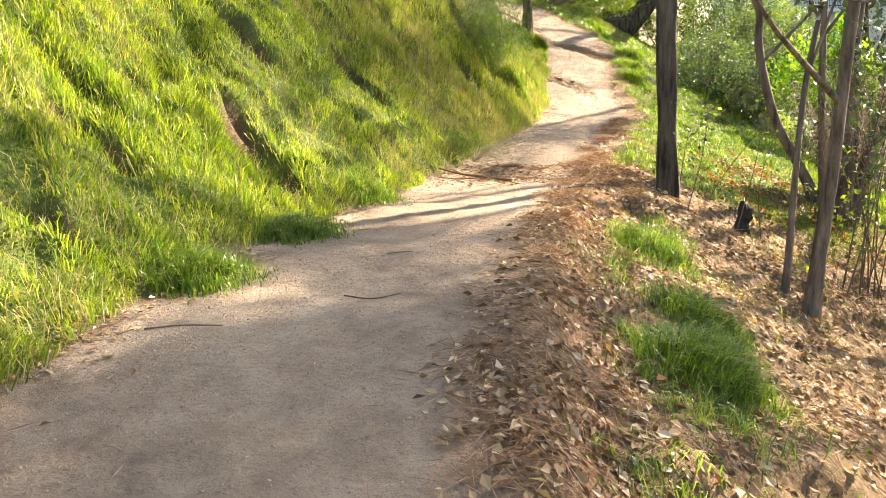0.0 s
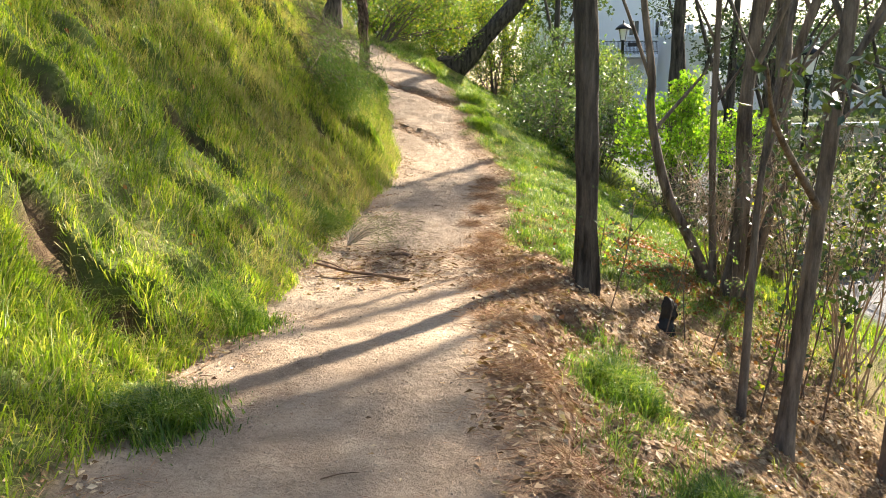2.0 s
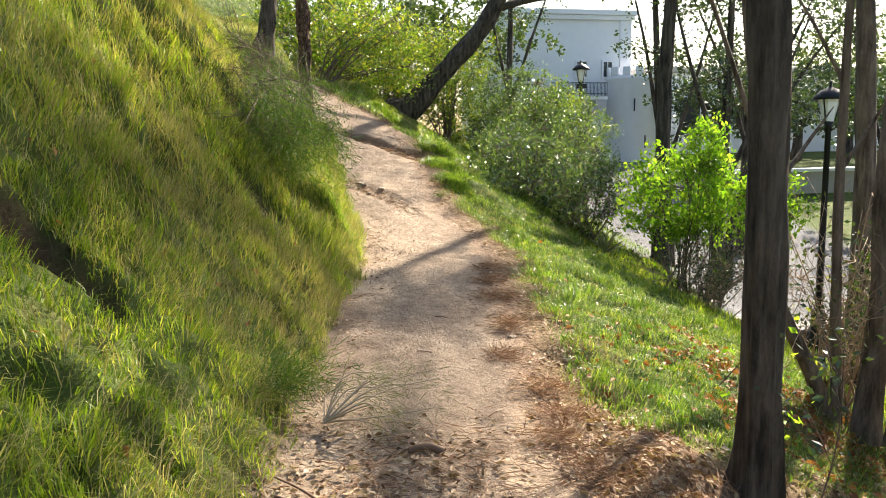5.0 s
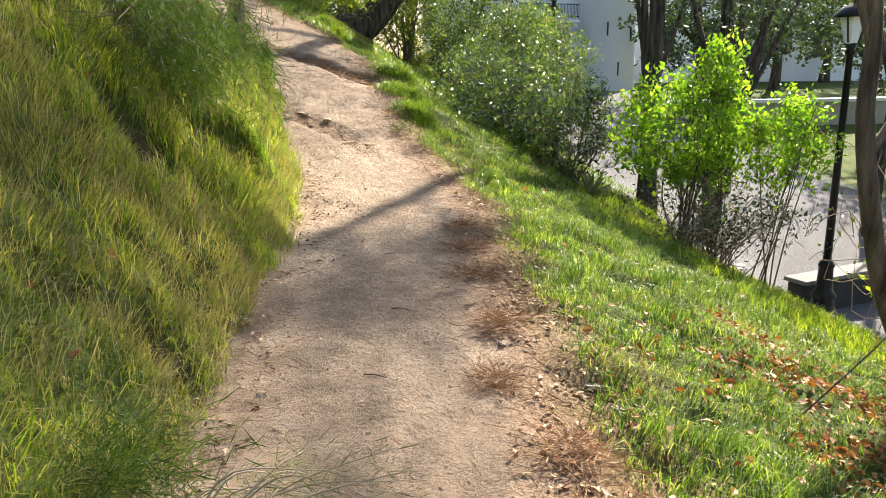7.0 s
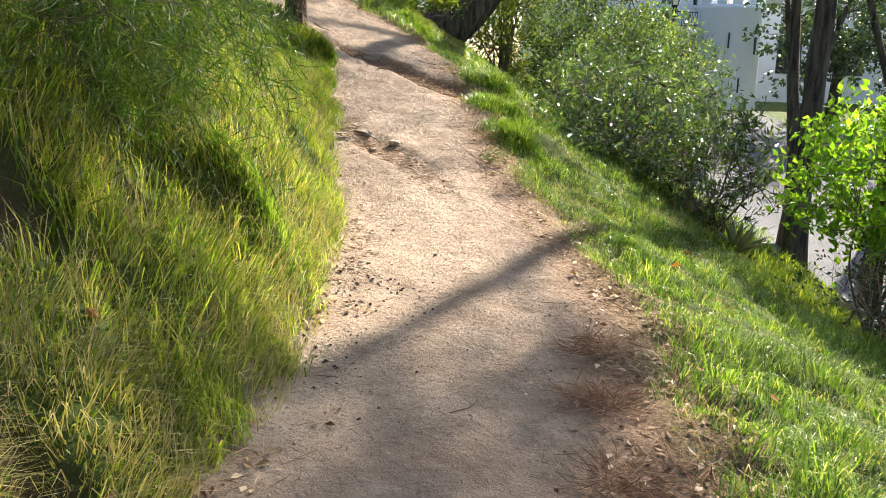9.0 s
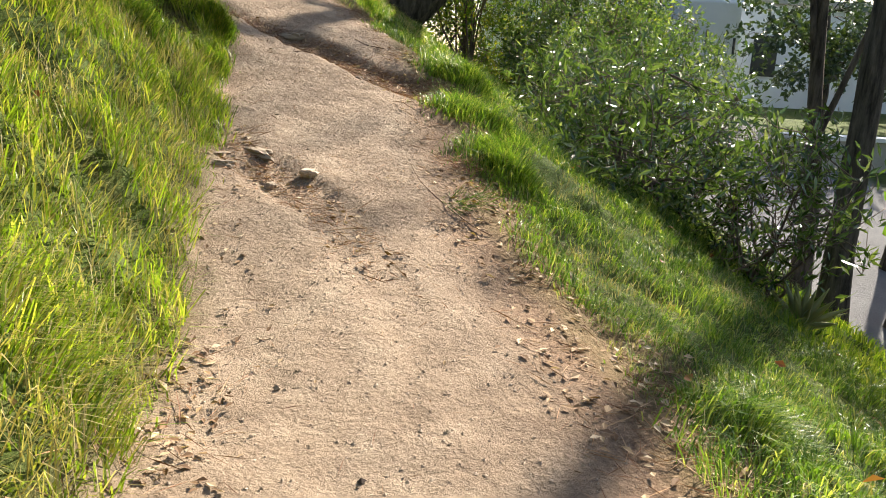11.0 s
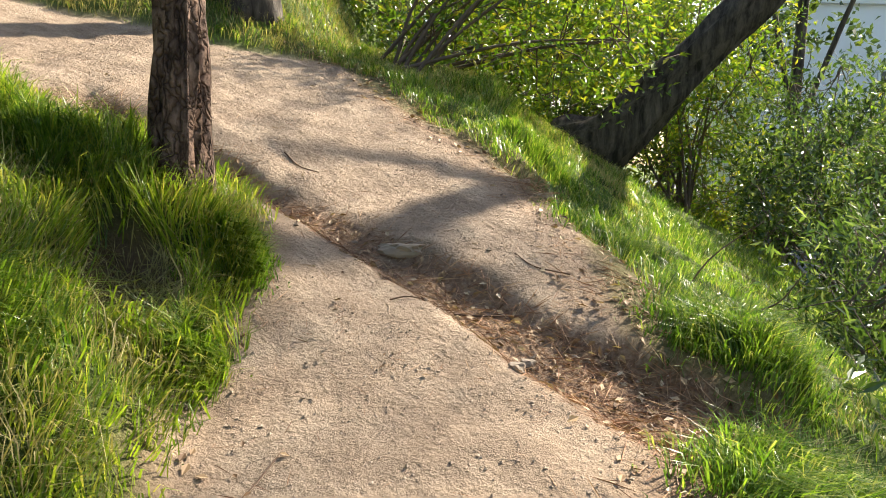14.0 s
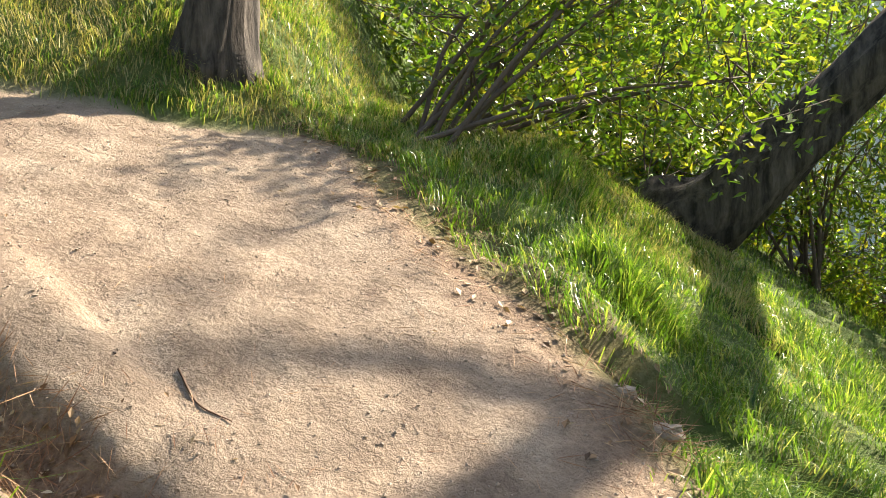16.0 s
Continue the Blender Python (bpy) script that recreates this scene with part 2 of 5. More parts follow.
def height(x, y):
    x, y = np.asarray(x, float), np.asarray(y, float)
    dl, dr, df = regions(x, y)
    z = trail_height(y) - 0.19 * step(18.9, 20.2, y) * (1 - step(23, 27, y)) * (np.clip(x, -6, 1.4) - 0.4)
    # bank
    d = np.maximum(dl, 0)
    sl = along(y, [-6, 0, 3, 6, 9.6, 10.5, 12.4, 13.2, 14, 15.5, 16.8, 18, 18.8, 19.6, 20.6, 21.5], [0.85, 0.9, 0.98, 1.0, 0.97, 1.06, 1.1, 1.42, 1.45, 1.3, 0.98, 0.8, 0.66, 0.42, 0.1, 0.0])
    near = np.sqrt(d * d + 0.0049) - 0.07
    z = z + sl * (np.minimum(near, 2.6) + 0.55 * np.maximum(near - 2.6, 0)) * (1 - 0.75 * step(6, 14, d))
    # far bank beyond the bend
    f = np.maximum(df, 0) * (1 - step(-1.2, -0.3, x))
    z = z + 0.62 * np.minimum(f, 0.9) + 0.3 * np.maximum(f - 0.9, 0) * (1 - step(8, 20, f))
    # slope down to the road
    edge = np.where(y > 20.6, np.maximum(right_edge(y), along(y, [20, 20.6, 22, 24, 40, 400], [1.2, 1.05, 0.95, 1.0, 1.0, 0.9])), right_edge(y))
    d = np.maximum(x - edge, 0)
    lip = along(y, [-6, 5, 6.5, 7.8, 10.5, 12, 14, 16, 19, 21, 40], [0.1, 0.0, 0.0, 0.3, 0.75, 0.75, 0.45, 0.3, 0.3, 0.0, 0.0])
    sr = along(y, [-6, 5.5, 7.8, 10.7, 12, 16, 20, 24, 40], [0.5, 0.52, 0.48, 0.42, 0.5, 0.52, 0.56, 0.62, 0.4])
    q = d - lip
    q = 0.5 * (q + np.sqrt(q * q + 0.06)) * step(0, 0.3, d)
    lower = along(y, [-20, 5, 10, 17, 25, 35, 45, 400], [-2.6, -2.3, -2.2, -2.15, -1.0, 0.9, 1.4, 4], 1.0)
    fall = z - sr * np.minimum(q, 1.2) - (0.56 - 0.14 * step(8, 10, y) * (1 - step(15, 17.5, y))) * np.maximum(q - 1.2, 0)
    k = 0.25
    low = 0.5 * (fall + lower + np.sqrt((fall - lower) ** 2 + k * k))
    z = np.where(d > 0, np.minimum(z, low), z)
    # bumps: strong off the trail, slight on it
    off = np.clip(np.maximum(np.maximum(dl, dr), df) / 0.35, 0, 1)
    road = step(6.2, 7.4, x) * (1 - step(60, 90, x))
    bump = 0.18 * fbm(x * 1.1, y * 1.1, 11) + 0.13 * fbm(x * 2.6, y * 3.1, 12, 3) - 0.13 * np.maximum(0.12 - np.abs(fbm(x * 0.8, y * 2.1, 13, 3)), 0) / 0.12
    z = z + off * (1 - road) * bump * np.where(dl > 0, 1.25, 0.55)
    # ribs and gullies that run straight down the bank
    z = z + step(0.15, 0.7, dl) * (1 - step(15, 16.5, y)) * (0.09 * fbm(x * 0.55 + 3, y * 2.2 + 0.35 * x, 15, 2) + 0.04 * fbm(x * 1.2, y * 5.0, 16, 2) + 0.11 * fbm(x * 3.4, y * 3.4, 17, 2))
    on = 1 - off
    z = z + on * (0.045 * fbm(x * 1.3, y * 1.3, 21, 3) + 0.02 * fbm(x * 5, y * 5, 22, 3) + 0.015 * np.maximum(vnoise(x * 11, y * 11, 23), -0.1) * (1 + step(17, 19, y)))
    z = z - trace(x, y, RILL, 0.45, 1.18) - trace(x, y, GULLY) + trace(x, y, BERM) + trace(x, y, LIP) - hollow(x, y)
    # the rounded shoulder above the rill, and the tread worn along the trail
    z = z + 0.07 * np.exp(-((x - 0.45) ** 2 / 0.25 + (y - 18.45) ** 2 / 0.12))
    z = z + 0.09 * np.exp(-((x + 0.02) ** 2 / 0.06 + (y - 18.68) ** 2 / 0.14))
    z = z + 0.2 * np.exp(-((x + 0.45) ** 2 + (y - 18.75) ** 2) / 0.16)
    return z


def masks(x, y):
    """How far the surface is bare trail, leaf litter, tarmac."""
    dl, dr, df = regions(x, y)
    off = np.maximum(np.maximum(dl, dr), df) + 0.10 * fbm(x * 2.3, y * 2.3, 41) + 0.05 * fbm(x * 9, y * 9, 42, 3)
    trail = 1 - step(-0.05, 0.12, off)
    lit = 0.75 * step(-0.35, 0.0, dr) * (1 - step(0.3, 0.7, dr)) * (1 - 0.4 * step(17, 19, y)) * (1 - step(22, 22.6, y)) + 0.85 * step(0.0, 0.6, dr) * (1 - step(8.2, 9.2, y - np.clip(1.2 * (x - 1.9), 0, 1.4))) * (1 - step(3, 6, dr)) * step(-1, 1, y)
    lit = np.clip(lit + 0.75 * step(0.008, 0.04, trace(x, y, RILL)) + 0.5 * step(0.02, 0.08, trace(x, y, GULLY)) + 0.5 * (1 - step(0.0, 0.3, np.abs(dl))) * fbm(x * 3, y * 3, 44), 0, 1)
    tarmac = step(7.0, 7.2, x + 0.4 * np.sin(y * 0.3)) * (1 - step(15.0, 15.5, x))
    return np.clip(trail, 0, 1), lit, tarmac


def ground_material():
    m, n, l, p = material("trail_earth")
    att = {k: n.new("ShaderNodeAttribute") for k in ("trail", "litter", "tarmac", "bare")}
    for k, a in att.items():
        a.attribute_name = k
    big, mid, fine, grit = (noise_tex(n, l, s, 6.0, 0.65) for s in (0.8, 5.0, 45.0, 170.0))
    sand = ramp(n, [(0.32, (0.145, 0.102, 0.072)), (0.5, (0.27, 0.206, 0.149)), (0.72, (0.42, 0.338, 0.25))])
    l.new(mixrgb(n, l, 0.5, big.outputs[0], mid.outputs[0]), sand.inputs[0])
    spots = ramp(n, [(0.3, (0.5, 0.44, 0.39)), (0.46, (0.98, 0.97, 0.96)), (0.62, (1.08, 1.06, 1.04)), (0.8, (1.28, 1.25, 1.2))])
    l.new(mixrgb(n, l, 0.45, fine.outputs[0], grit.outputs[0]), spots.inputs[0])
    sandc = mixrgb(n, l, 0.95, sand.outputs[0], spots.outputs[0], "MULTIPLY")
    soil = ramp(n, [(0.3, (0.05, 0.032, 0.02)), (0.6, (0.13, 0.085, 0.05)), (0.8, (0.2, 0.14, 0.085))])
    l.new(mixrgb(n, l, 0.6, mid.outputs[0], fine.outputs[0]), soil.inputs[0])
    green = ramp(n, [(0.35, (0.035, 0.05, 0.012)), (0.5, (0.07, 0.10, 0.022)), (0.7, (0.14, 0.13, 0.045))])
    l.new(mixrgb(n, l, 0.5, mid.outputs[0], big.outputs[0]), green.inputs[0])
    duff = ramp(n, [(0.3, (0.07, 0.04, 0.024)), (0.5, (0.19, 0.115, 0.07)), (0.72, (0.33, 0.23, 0.15))])
    l.new(fine.outputs[0], duff.inputs[0])
    c = mixrgb(n, l, att["bare"].outputs["Fac"], green.outputs[0], soil.outputs[0])
    c = mixrgb(n, l, att["trail"].outputs["Fac"], c, sandc)
    c = mixrgb(n, l, att["litter"].outputs["Fac"], c, duff.outputs[0])
    tar = ramp(n, [(0.3, (0.10, 0.10, 0.105)), (0.7, (0.17, 0.17, 0.175))])
    l.new(mixrgb(n, l, 0.5, fine.outputs[0], big.outputs[0]), tar.inputs[0])
    c = mixrgb(n, l, att["tarmac"].outputs["Fac"], c, tar.outputs[0])
    l.new(c, p.inputs["Base Color"])
    p.inputs["Roughness"].default_value = 0.95
    p.inputs["Specular IOR Level"].default_value = 0.15
    h = mixrgb(n, l, 0.35, fine.outputs[0], grit.outputs[0])
    lump = noise_tex(n, l, 17.0, 5.0, 0.6)
    h = mixrgb(n, l, 0.5, h, lump.outputs[0])
    bumped(n, l, p, h, 0.9, 0.055)
    return m


def spaced(parts):
    return np.unique(np.concatenate([np.arange(a, b, s) for a, b, s in parts] + [[parts[-1][1]]]).round(4))


gx = np.concatenate([-np.geomspace(14, 1400, 16)[::-1], spaced([(-13.5, -6, 0.4), (-6, -3.4, 0.12), (-3.4, 3.4, 0.045), (3.4, 6, 0.12), (6, 18, 0.4)]), np.geomspace(19, 1400, 18)])
gy = np.concatenate([-np.geomspace(5, 1400, 14)[::-1], spaced([(-4.5, 0, 0.3), (0, 2, 0.1), (2, 24, 0.045), (24, 28, 0.15), (28, 48, 0.5)]), np.geomspace(49, 1400, 18)])
XX, YY = np.meshgrid(gx, gy)
ZZ = height(XX, YY)
ny, nx = XX.shape
idx = np.arange(ny * nx).reshape(ny, nx)
quads = np.stack([idx[:-1, :-1], idx[:-1, 1:], idx[1:, 1:], idx[1:, :-1]], -1).reshape(-1, 4)
GROUND = ground_material()
me = mesh_of("ground", np.stack([XX, YY, ZZ], -1).reshape(-1, 3), quads.ravel(), np.full(len(quads), 4), GROUND, True)
tm, lm, rm = masks(XX, YY)
bare = np.clip(6 * hollow(XX, YY) + 10 * trace(XX, YY, RILL) + (1 - step(0.0, 0.22, np.abs(left_edge(YY) - XX))) * 0.8, 0, 1)
for key, data in (("trail", tm), ("litter", lm), ("tarmac", rm), ("bare", bare)):
    me.attributes.new(key, "FLOAT", "POINT").data.foreach_set("value", data.ravel().astype(np.float32))
tagged(new("ground", me), "hillside of sandy footpath, grass bank and road below", "ground", kind="structure")


def slope_at(x, y):
    e = 0.03
    return (height(x + e, y) - height(x - e, y)) / (2 * e), (height(x, y + e) - height(x, y - e)) / (2 * e)


# ---- grass ----
GRASS = leafy("fresh_grass", [(0.0, (0.075, 0.13, 0.012)), (0.4, (0.155, 0.24, 0.02)), (0.75, (0.255, 0.335, 0.036)), (1.0, (0.46, 0.42, 0.12))], 0.48, 0.38, 0.4)
VERGE = leafy("lush_verge_grass", [(0.0, (0.042, 0.092, 0.012)), (0.4, (0.092, 0.17, 0.02)), (0.75, (0.17, 0.265, 0.036)), (1.0, (0.38, 0.38, 0.14))], 0.45, 0.33, 0.4)
STRAW = leafy("dry_grass", [(0.0, (0.19, 0.16, 0.07)), (0.5, (0.33, 0.285, 0.13)), (1.0, (0.5, 0.44, 0.25))], 0.32, 0.65, 0.3)


def blades(name, x, y, length, width, droop, mat, label, lay=0.5):
    """Grass: each blade a bent, tapering strip that leans with the slope and its neighbours."""
    n = len(x)
    z = height(x, y)
    sx, sy = slope_at(x, y)
    steep = np.hypot(sx, sy) + 1e-6
    down = np.stack([-sx, -sy], 1) / steep[:, None] * np.minimum(steep, 1)[:, None]
    swirl = 6.3 * fbm(x * 3.5, y * 3.5, 61, 2)
    a = swirl * 2.4 + rng.normal(0, 0.9, n)
    lean = np.stack([np.cos(a), np.sin(a)], 1) * 0.95 + down * lay * 1.5
    lean = lean * (droop * rng.uniform(0.5, 1.3, n))[:, None]
    length = length * rng.uniform(0.55, 1.25, n)
    ca = rng.uniform(0, 6.283, n)
    side = np.stack([np.cos(ca), np.sin(ca)], 1) * (width * rng.uniform(0.6, 1.3, n))[:, None] * 0.5
    base = np.stack([x, y, z - 0.012], 1)
    up = np.stack([lean[:, 0] * 0.35, lean[:, 1] * 0.35, np.full(n, 1.0)], 1)
    up /= np.linalg.norm(up, axis=1)[:, None]
    mid = base + up * (length * 0.55)[:, None]
    out = np.stack([lean[:, 0] * 1.25, lean[:, 1] * 1.25, 0.75 - 0.45 * np.minimum(np.hypot(*lean.T), 2)], 1)
    out /= np.linalg.norm(out, axis=1)[:, None]
    tip = mid + out * (length * 0.5)[:, None]
    s3 = np.concatenate([side, np.zeros((n, 1))], 1)
    v = np.stack([base - s3, base + s3, mid + s3 * 0.75, mid - s3 * 0.75, tip], 1).reshape(-1, 3)
    o = (np.arange(n) * 5)[:, None]
    f = np.concatenate([o + [0, 1, 2, 3], o + [3, 2, 4]], 1).ravel()
    me = mesh_of(name, v, f, np.tile([4, 3], n), mat, True)
    return tagged(new(name, me), label, "grass", kind="stuff")


def scatter(n, x0, x1, y0, y1, keep):
    x, y = rng.uniform(x0, x1, n), rng.uniform(y0, y1, n)
    k = rng.uniform(0, 1, n) < keep(x, y)
    return x[k], y[k]


def bank_cover(x, y):
    dl, dr, df = regions(x, y)
    c = step(-0.03, 0.12, dl + 0.10 * fbm(x * 3, y * 3, 51)) * (1 - step(0.05, 0.16, np.maximum(hollow(x, y), hollow(x - 0.04, y + 0.05))))
    patch = fbm(x * 1.2 + y * 0.5, y * 0.7, 52) + 0.5 * fbm(x * 4, y * 4, 54, 2)
    seam = 1 - 0.75 * step(0.0, 0.07, 0.07 - np.abs(fbm(x * 0.8, y * 2.1, 13, 3)))
    return c * seam * (0.42 + 0.58 * step(-0.3, 0.25, patch)) * (1 - 0.3 * step(9.5, 11, y) * (1 - step(15.5, 16.5, y)))


def slope_cover(x, y):
    dl, dr, df = regions(x, y)
    strip = step(0.1, 0.35, dr + 0.14 * fbm(x * 2.5, y * 2.5, 53))
    early = 0.75 * (1 - step(6.9, 7.6, y)) * step(0.3, 0.5, dr) * (1 - step(0.75, 1.1, dr)) * step(0.0, 0.15, fbm(x * 1.3, y * 1.3, 57) + 0.25) + 0.12 * step(-0.1, 0.4, fbm(x * 2, y * 2, 58))
    late = step(8.2, 9.0, y)
    under = 1 - step(0.4, 1.1, np.hypot((x - 1.0) / 0.9, (y - 7.75) / 0.8) < 1.0)
    return strip * np.where(y > 8.5, np.maximum(late, 0.1), early) * under * (1 - 0.75 * np.exp(-((x - 2.75) ** 2 + (y - 9.9) ** 2) / 0.6)) * (1 - step(6.2, 6.8, x)) * (1 - 0.7 * step(2.2, 3.2, dr) * (1 - step(9, 12, y)))


def far_cover(x, y):
    dl, dr, df = regions(x, y)
    return step(-0.02, 0.16, np.maximum(np.where(x < 0.2, df, -1.0), np.where(y > 22, dr, -1.0)) + 0.08 * fbm(x * 3, y * 3, 56))


x, y = scatter(480000, -4.4, 0.3, 1.2, 19.6, bank_cover)
blades("grass", x, y, np.clip(0.125 + 0.04 * step(9, 11, y) + 0.2 * fbm(x * 3.2, y * 3.2, 71, 3), 0.05, 0.3), 0.0064, 1.35, GRASS, "fresh green grass hanging over the steep path bank")


def straw_cover(x, y):
    dl, dr, df = regions(x, y)
    rib = fbm(x * 0.55 + 3, y * 2.2 + 0.35 * x, 15, 2) + 0.6 * fbm(x * 2.0, y * 2.6, 59, 3)
    late = step(8.0, 10.0, y) * (1 - step(15.5, 17.0, y))
    return step(0.04, 0.2, dl) * np.clip(0.1 + 0.9 * step(0.02, 0.4, rib + 0.04 * late) + 0.35 * np.exp(-((dl - 0.25) / 0.2) ** 2), 0, 1) * (1 - step(0.03, 0.1, hollow(x, y)) * 0.8) * np.where(y > 8.5, 1.0, 0.7)


x, y = scatter(165000, -4.4, 0.3, 1.2, 19.0, straw_cover)
blades("dry_grass", x, y, 0.17 + 0.14 * fbm(x * 2.6, y * 2.6, 74, 3), 0.0042, 1.5, STRAW, "straw-coloured dry grass matted into the bank", 0.8)
x, y = scatter(36000, -10, -4.0, 0.0, 24, bank_cover)
blades("grass", x, y, 0.24 + 0 * x, 0.014, 0.9, GRASS, "fresh green grass high on the bank")
x, y = scatter(330000, -0.3, 4.6, 1.5, 23.2, slope_cover)
blades("grass", x, y, np.clip(0.115 + 0.2 * fbm(x * 3.0, y * 3.0, 72, 3), 0.04, 0.3), 0.0056, 1.45, VERGE, "bright green grass along the lower edge of the path", 0.2)
x, y = scatter(36000, 4.0, 7.4, 8, 30, slope_cover)
blades("grass", x, y, 0.16 + 0 * x, 0.014, 0.7, GRASS, "mown green grass on the slope above the road", 0.2)
x, y = scatter(36000, -9, 9, 21.5, 32, far_cover)
blades("grass", x, y, 0.11 + 0 * x, 0.01, 0.9, VERGE, "sunlit grass beyond the bend of the path", 0.2)

x, y = scatter(46000, -3.5, 2.4, 21.8, 25.5, far_cover)
blades("grass", x, y, np.clip(0.085 + 0.12 * fbm(x * 2.6, y * 2.6, 73, 3), 0.03, 0.2), 0.007, 1.1, VERGE, "grass on the far bank beside the bend", 0.3)
x, y = scatter(52000, -3.5, 2.4, 21.3, 25.5, far_cover)
blades("dry_grass", x, y, 0.12 + 0 * x, 0.005, 1.1, STRAW, "dry grass on the far bank beside the bend", 0.3)


x, y = scatter(90000, -0.3, 3.6, 8.6, 23.2, lambda x, y: slope_cover(x, y) * (0.08 + 0.6 * step(0.1, 0.4, fbm(x * 1.7, y * 1.7, 76, 3)) + 0.5 * (1 - step(0.1, 0.35, x - right_edge(y)))))
blades("dry_grass", x, y, 0.11 + 0 * x, 0.004, 1.4, STRAW, "dry straw among the green grass of the lower verge", 0.3)


def dry_cover(x, y):
    c = bank_cover(x, y)
    patch = fbm(x * 0.8 + 9, y * 1.6, 55) + 0.4 * fbm(x * 5, y * 5, 56, 2)
    return c * (0.08 + 0.7 * step(0.08, 0.32, patch) + 0.9 * step(9.2, 10.5, y) * (1 - step(13.5, 15, y)))


x, y = scatter(230000, -4.2, 0.3, 1.2, 19.4, dry_cover)
blades("dry_grass", x, y, 0.24 + 0 * x, 0.004, 1.25, STRAW, "dry straw-coloured grass matted on the bank")


# ---- woody plants ----
BARK_DARK = bark("furrowed_dark_bark", (0.018, 0.015, 0.012), (0.125, 0.102, 0.083), 13.0, (1, 1, 0.16), 1.0)
BARK_GREY = bark("grey_brown_bark", (0.05, 0.038, 0.03), (0.21, 0.165, 0.13), 14.0)
BARK_PINE = bark("plated_pine_bark", (0.07, 0.045, 0.034), (0.27, 0.175, 0.13), 17.0, (1, 1, 0.4), 1.0, 24.0)
TWIG = plain("twig_brown", (0.10, 0.07, 0.05), 0.9, 0, 0.4, 30)
TWIG_DRY = plain("dry_twig", (0.30, 0.22, 0.15), 0.9, 0, 0.4, 30)
OLIVE = leafy("grey_green_leaf", [(0.0, (0.026, 0.052, 0.014)), (0.5, (0.066, 0.112, 0.034)), (0.9, (0.135, 0.19, 0.07)), (1.0, (0.3, 0.34, 0.18))], 0.36, 0.2, 0.95)
LIME = leafy("bright_new_leaf", [(0.0, (0.10, 0.21, 0.015)), (0.5, (0.18, 0.33, 0.03)), (1.0, (0.32, 0.43, 0.06))], 0.6, 0.35)
WILLOW = leafy("yellowing_leaf", [(0.0, (0.06, 0.12, 0.014)), (0.5, (0.12, 0.195, 0.02)), (0.85, (0.22, 0.26, 0.026)), (1.0, (0.42, 0.36, 0.05))], 0.5, 0.3, 0.7)
BROOM = leafy("broom_green", [(0.0, (0.022, 0.06, 0.007)), (0.6, (0.055, 0.11, 0.014)), (1.0, (0.15, 0.18, 0.045))], 0.4, 0.5, 0.25)
OAK = leafy("dark_evergreen_leaf", [(0.0, (0.018, 0.035, 0.012)), (0.6, (0.04, 0.07, 0.02)), (1.0, (0.09, 0.12, 0.035))], 0.25, 0.3, 0.7)
FAR = leafy("far_foliage", [(0.0, (0.03, 0.055, 0.018)), (0.6, (0.06, 0.095, 0.028)), (1.0, (0.12, 0.15, 0.04))], 0.3, 0.6)


def spline(points, n):
    p = np.array(points, float)
    q = np.vstack([2 * p[0] - p[1], p, 2 * p[-1] - p[-2]])
    u = np.linspace(0, len(p) - 1 - 1e-6, n)
    i = u.astype(int)
    t = (u - i)[:, None]
    a, b, c, d = q[i], q[i + 1], q[i + 2], q[i + 3]
    return 0.5 * (2 * b + (c - a) * t + (2 * a - 5 * b + 4 * c - d) * t**2 + (3 * b - a - 3 * c + d) * t**3)


def tube(points, radii, sides=14, rings=30, rough=0.0, seed=0, flare=0.0):
    """A tapering limb along a line: vertices and quads, with a furrowed surface."""
    c = spline(points, rings)
    r = np.interp(np.linspace(0, 1, rings), np.linspace(0, 1, len(radii)), radii)
    t = np.gradient(c, axis=0)
    t /= np.linalg.norm(t, axis=1)[:, None]
    ref = np.where(np.abs(t[:, 2:3]) < 0.9, [[0, 0, 1.0]], [[1.0, 0, 0]])
    ref[:] = (0.3, 1, 0.1)
    u = np.cross(t, ref)
    u /= np.linalg.norm(u, axis=1)[:, None]
    w = np.cross(t, u)
    a = np.linspace(0, 2 * np.pi, sides, endpoint=False)
    s = np.concatenate([[0], np.cumsum(np.linalg.norm(np.diff(c, axis=0), axis=1))])
    A, S = np.meshgrid(a, s)
    rr = r[:, None] * (1 + rough * (vnoise(np.cos(A) * 4 + 9, np.sin(A) * 4 + S * 1.3, seed) + vnoise(np.cos(A) * 9 + 3 + S * 0.4, np.sin(A) * 9 + S * 2.2, seed + 1)))
    rr = rr * (1 + flare * np.exp(-np.abs(S - 0.5) / (3 * r[0])) * (1 + 0.7 * vnoise(np.cos(A) * 2.5 + 5, np.sin(A) * 2.5 + 5, seed + 2)))
    v = c[:, None] + rr[..., None] * (np.cos(A)[..., None] * u[:, None] + np.sin(A)[..., None] * w[:, None])
    k = np.arange(rings * sides).reshape(rings, sides)
    f = np.stack([k[:-1], np.roll(k[:-1], -1, 1), np.roll(k[1:], -1, 1), k[1:]], -1).reshape(-1, 4)
    v = np.vstack([v.reshape(-1, 3), c[-1:]])
    caps = np.stack([k[-1], np.roll(k[-1], -1), np.full(sides, rings * sides), np.full(sides, rings * sides)], 1)
    return v, f, caps[:, :3]


def tubes_mesh(name, tubes, mat):
    vs, fl, sz, o = [], [], [], 0
    for v, f, c in tubes:
        vs.append(v)
        fl += [(f + o).ravel(), (c + o).ravel()]
        sz += [np.full(len(f), 4), np.full(len(c), 3)]
        o += len(v)
    return mesh_of(name, np.vstack(vs), np.concatenate(fl), np.concatenate(sz), mat, True)


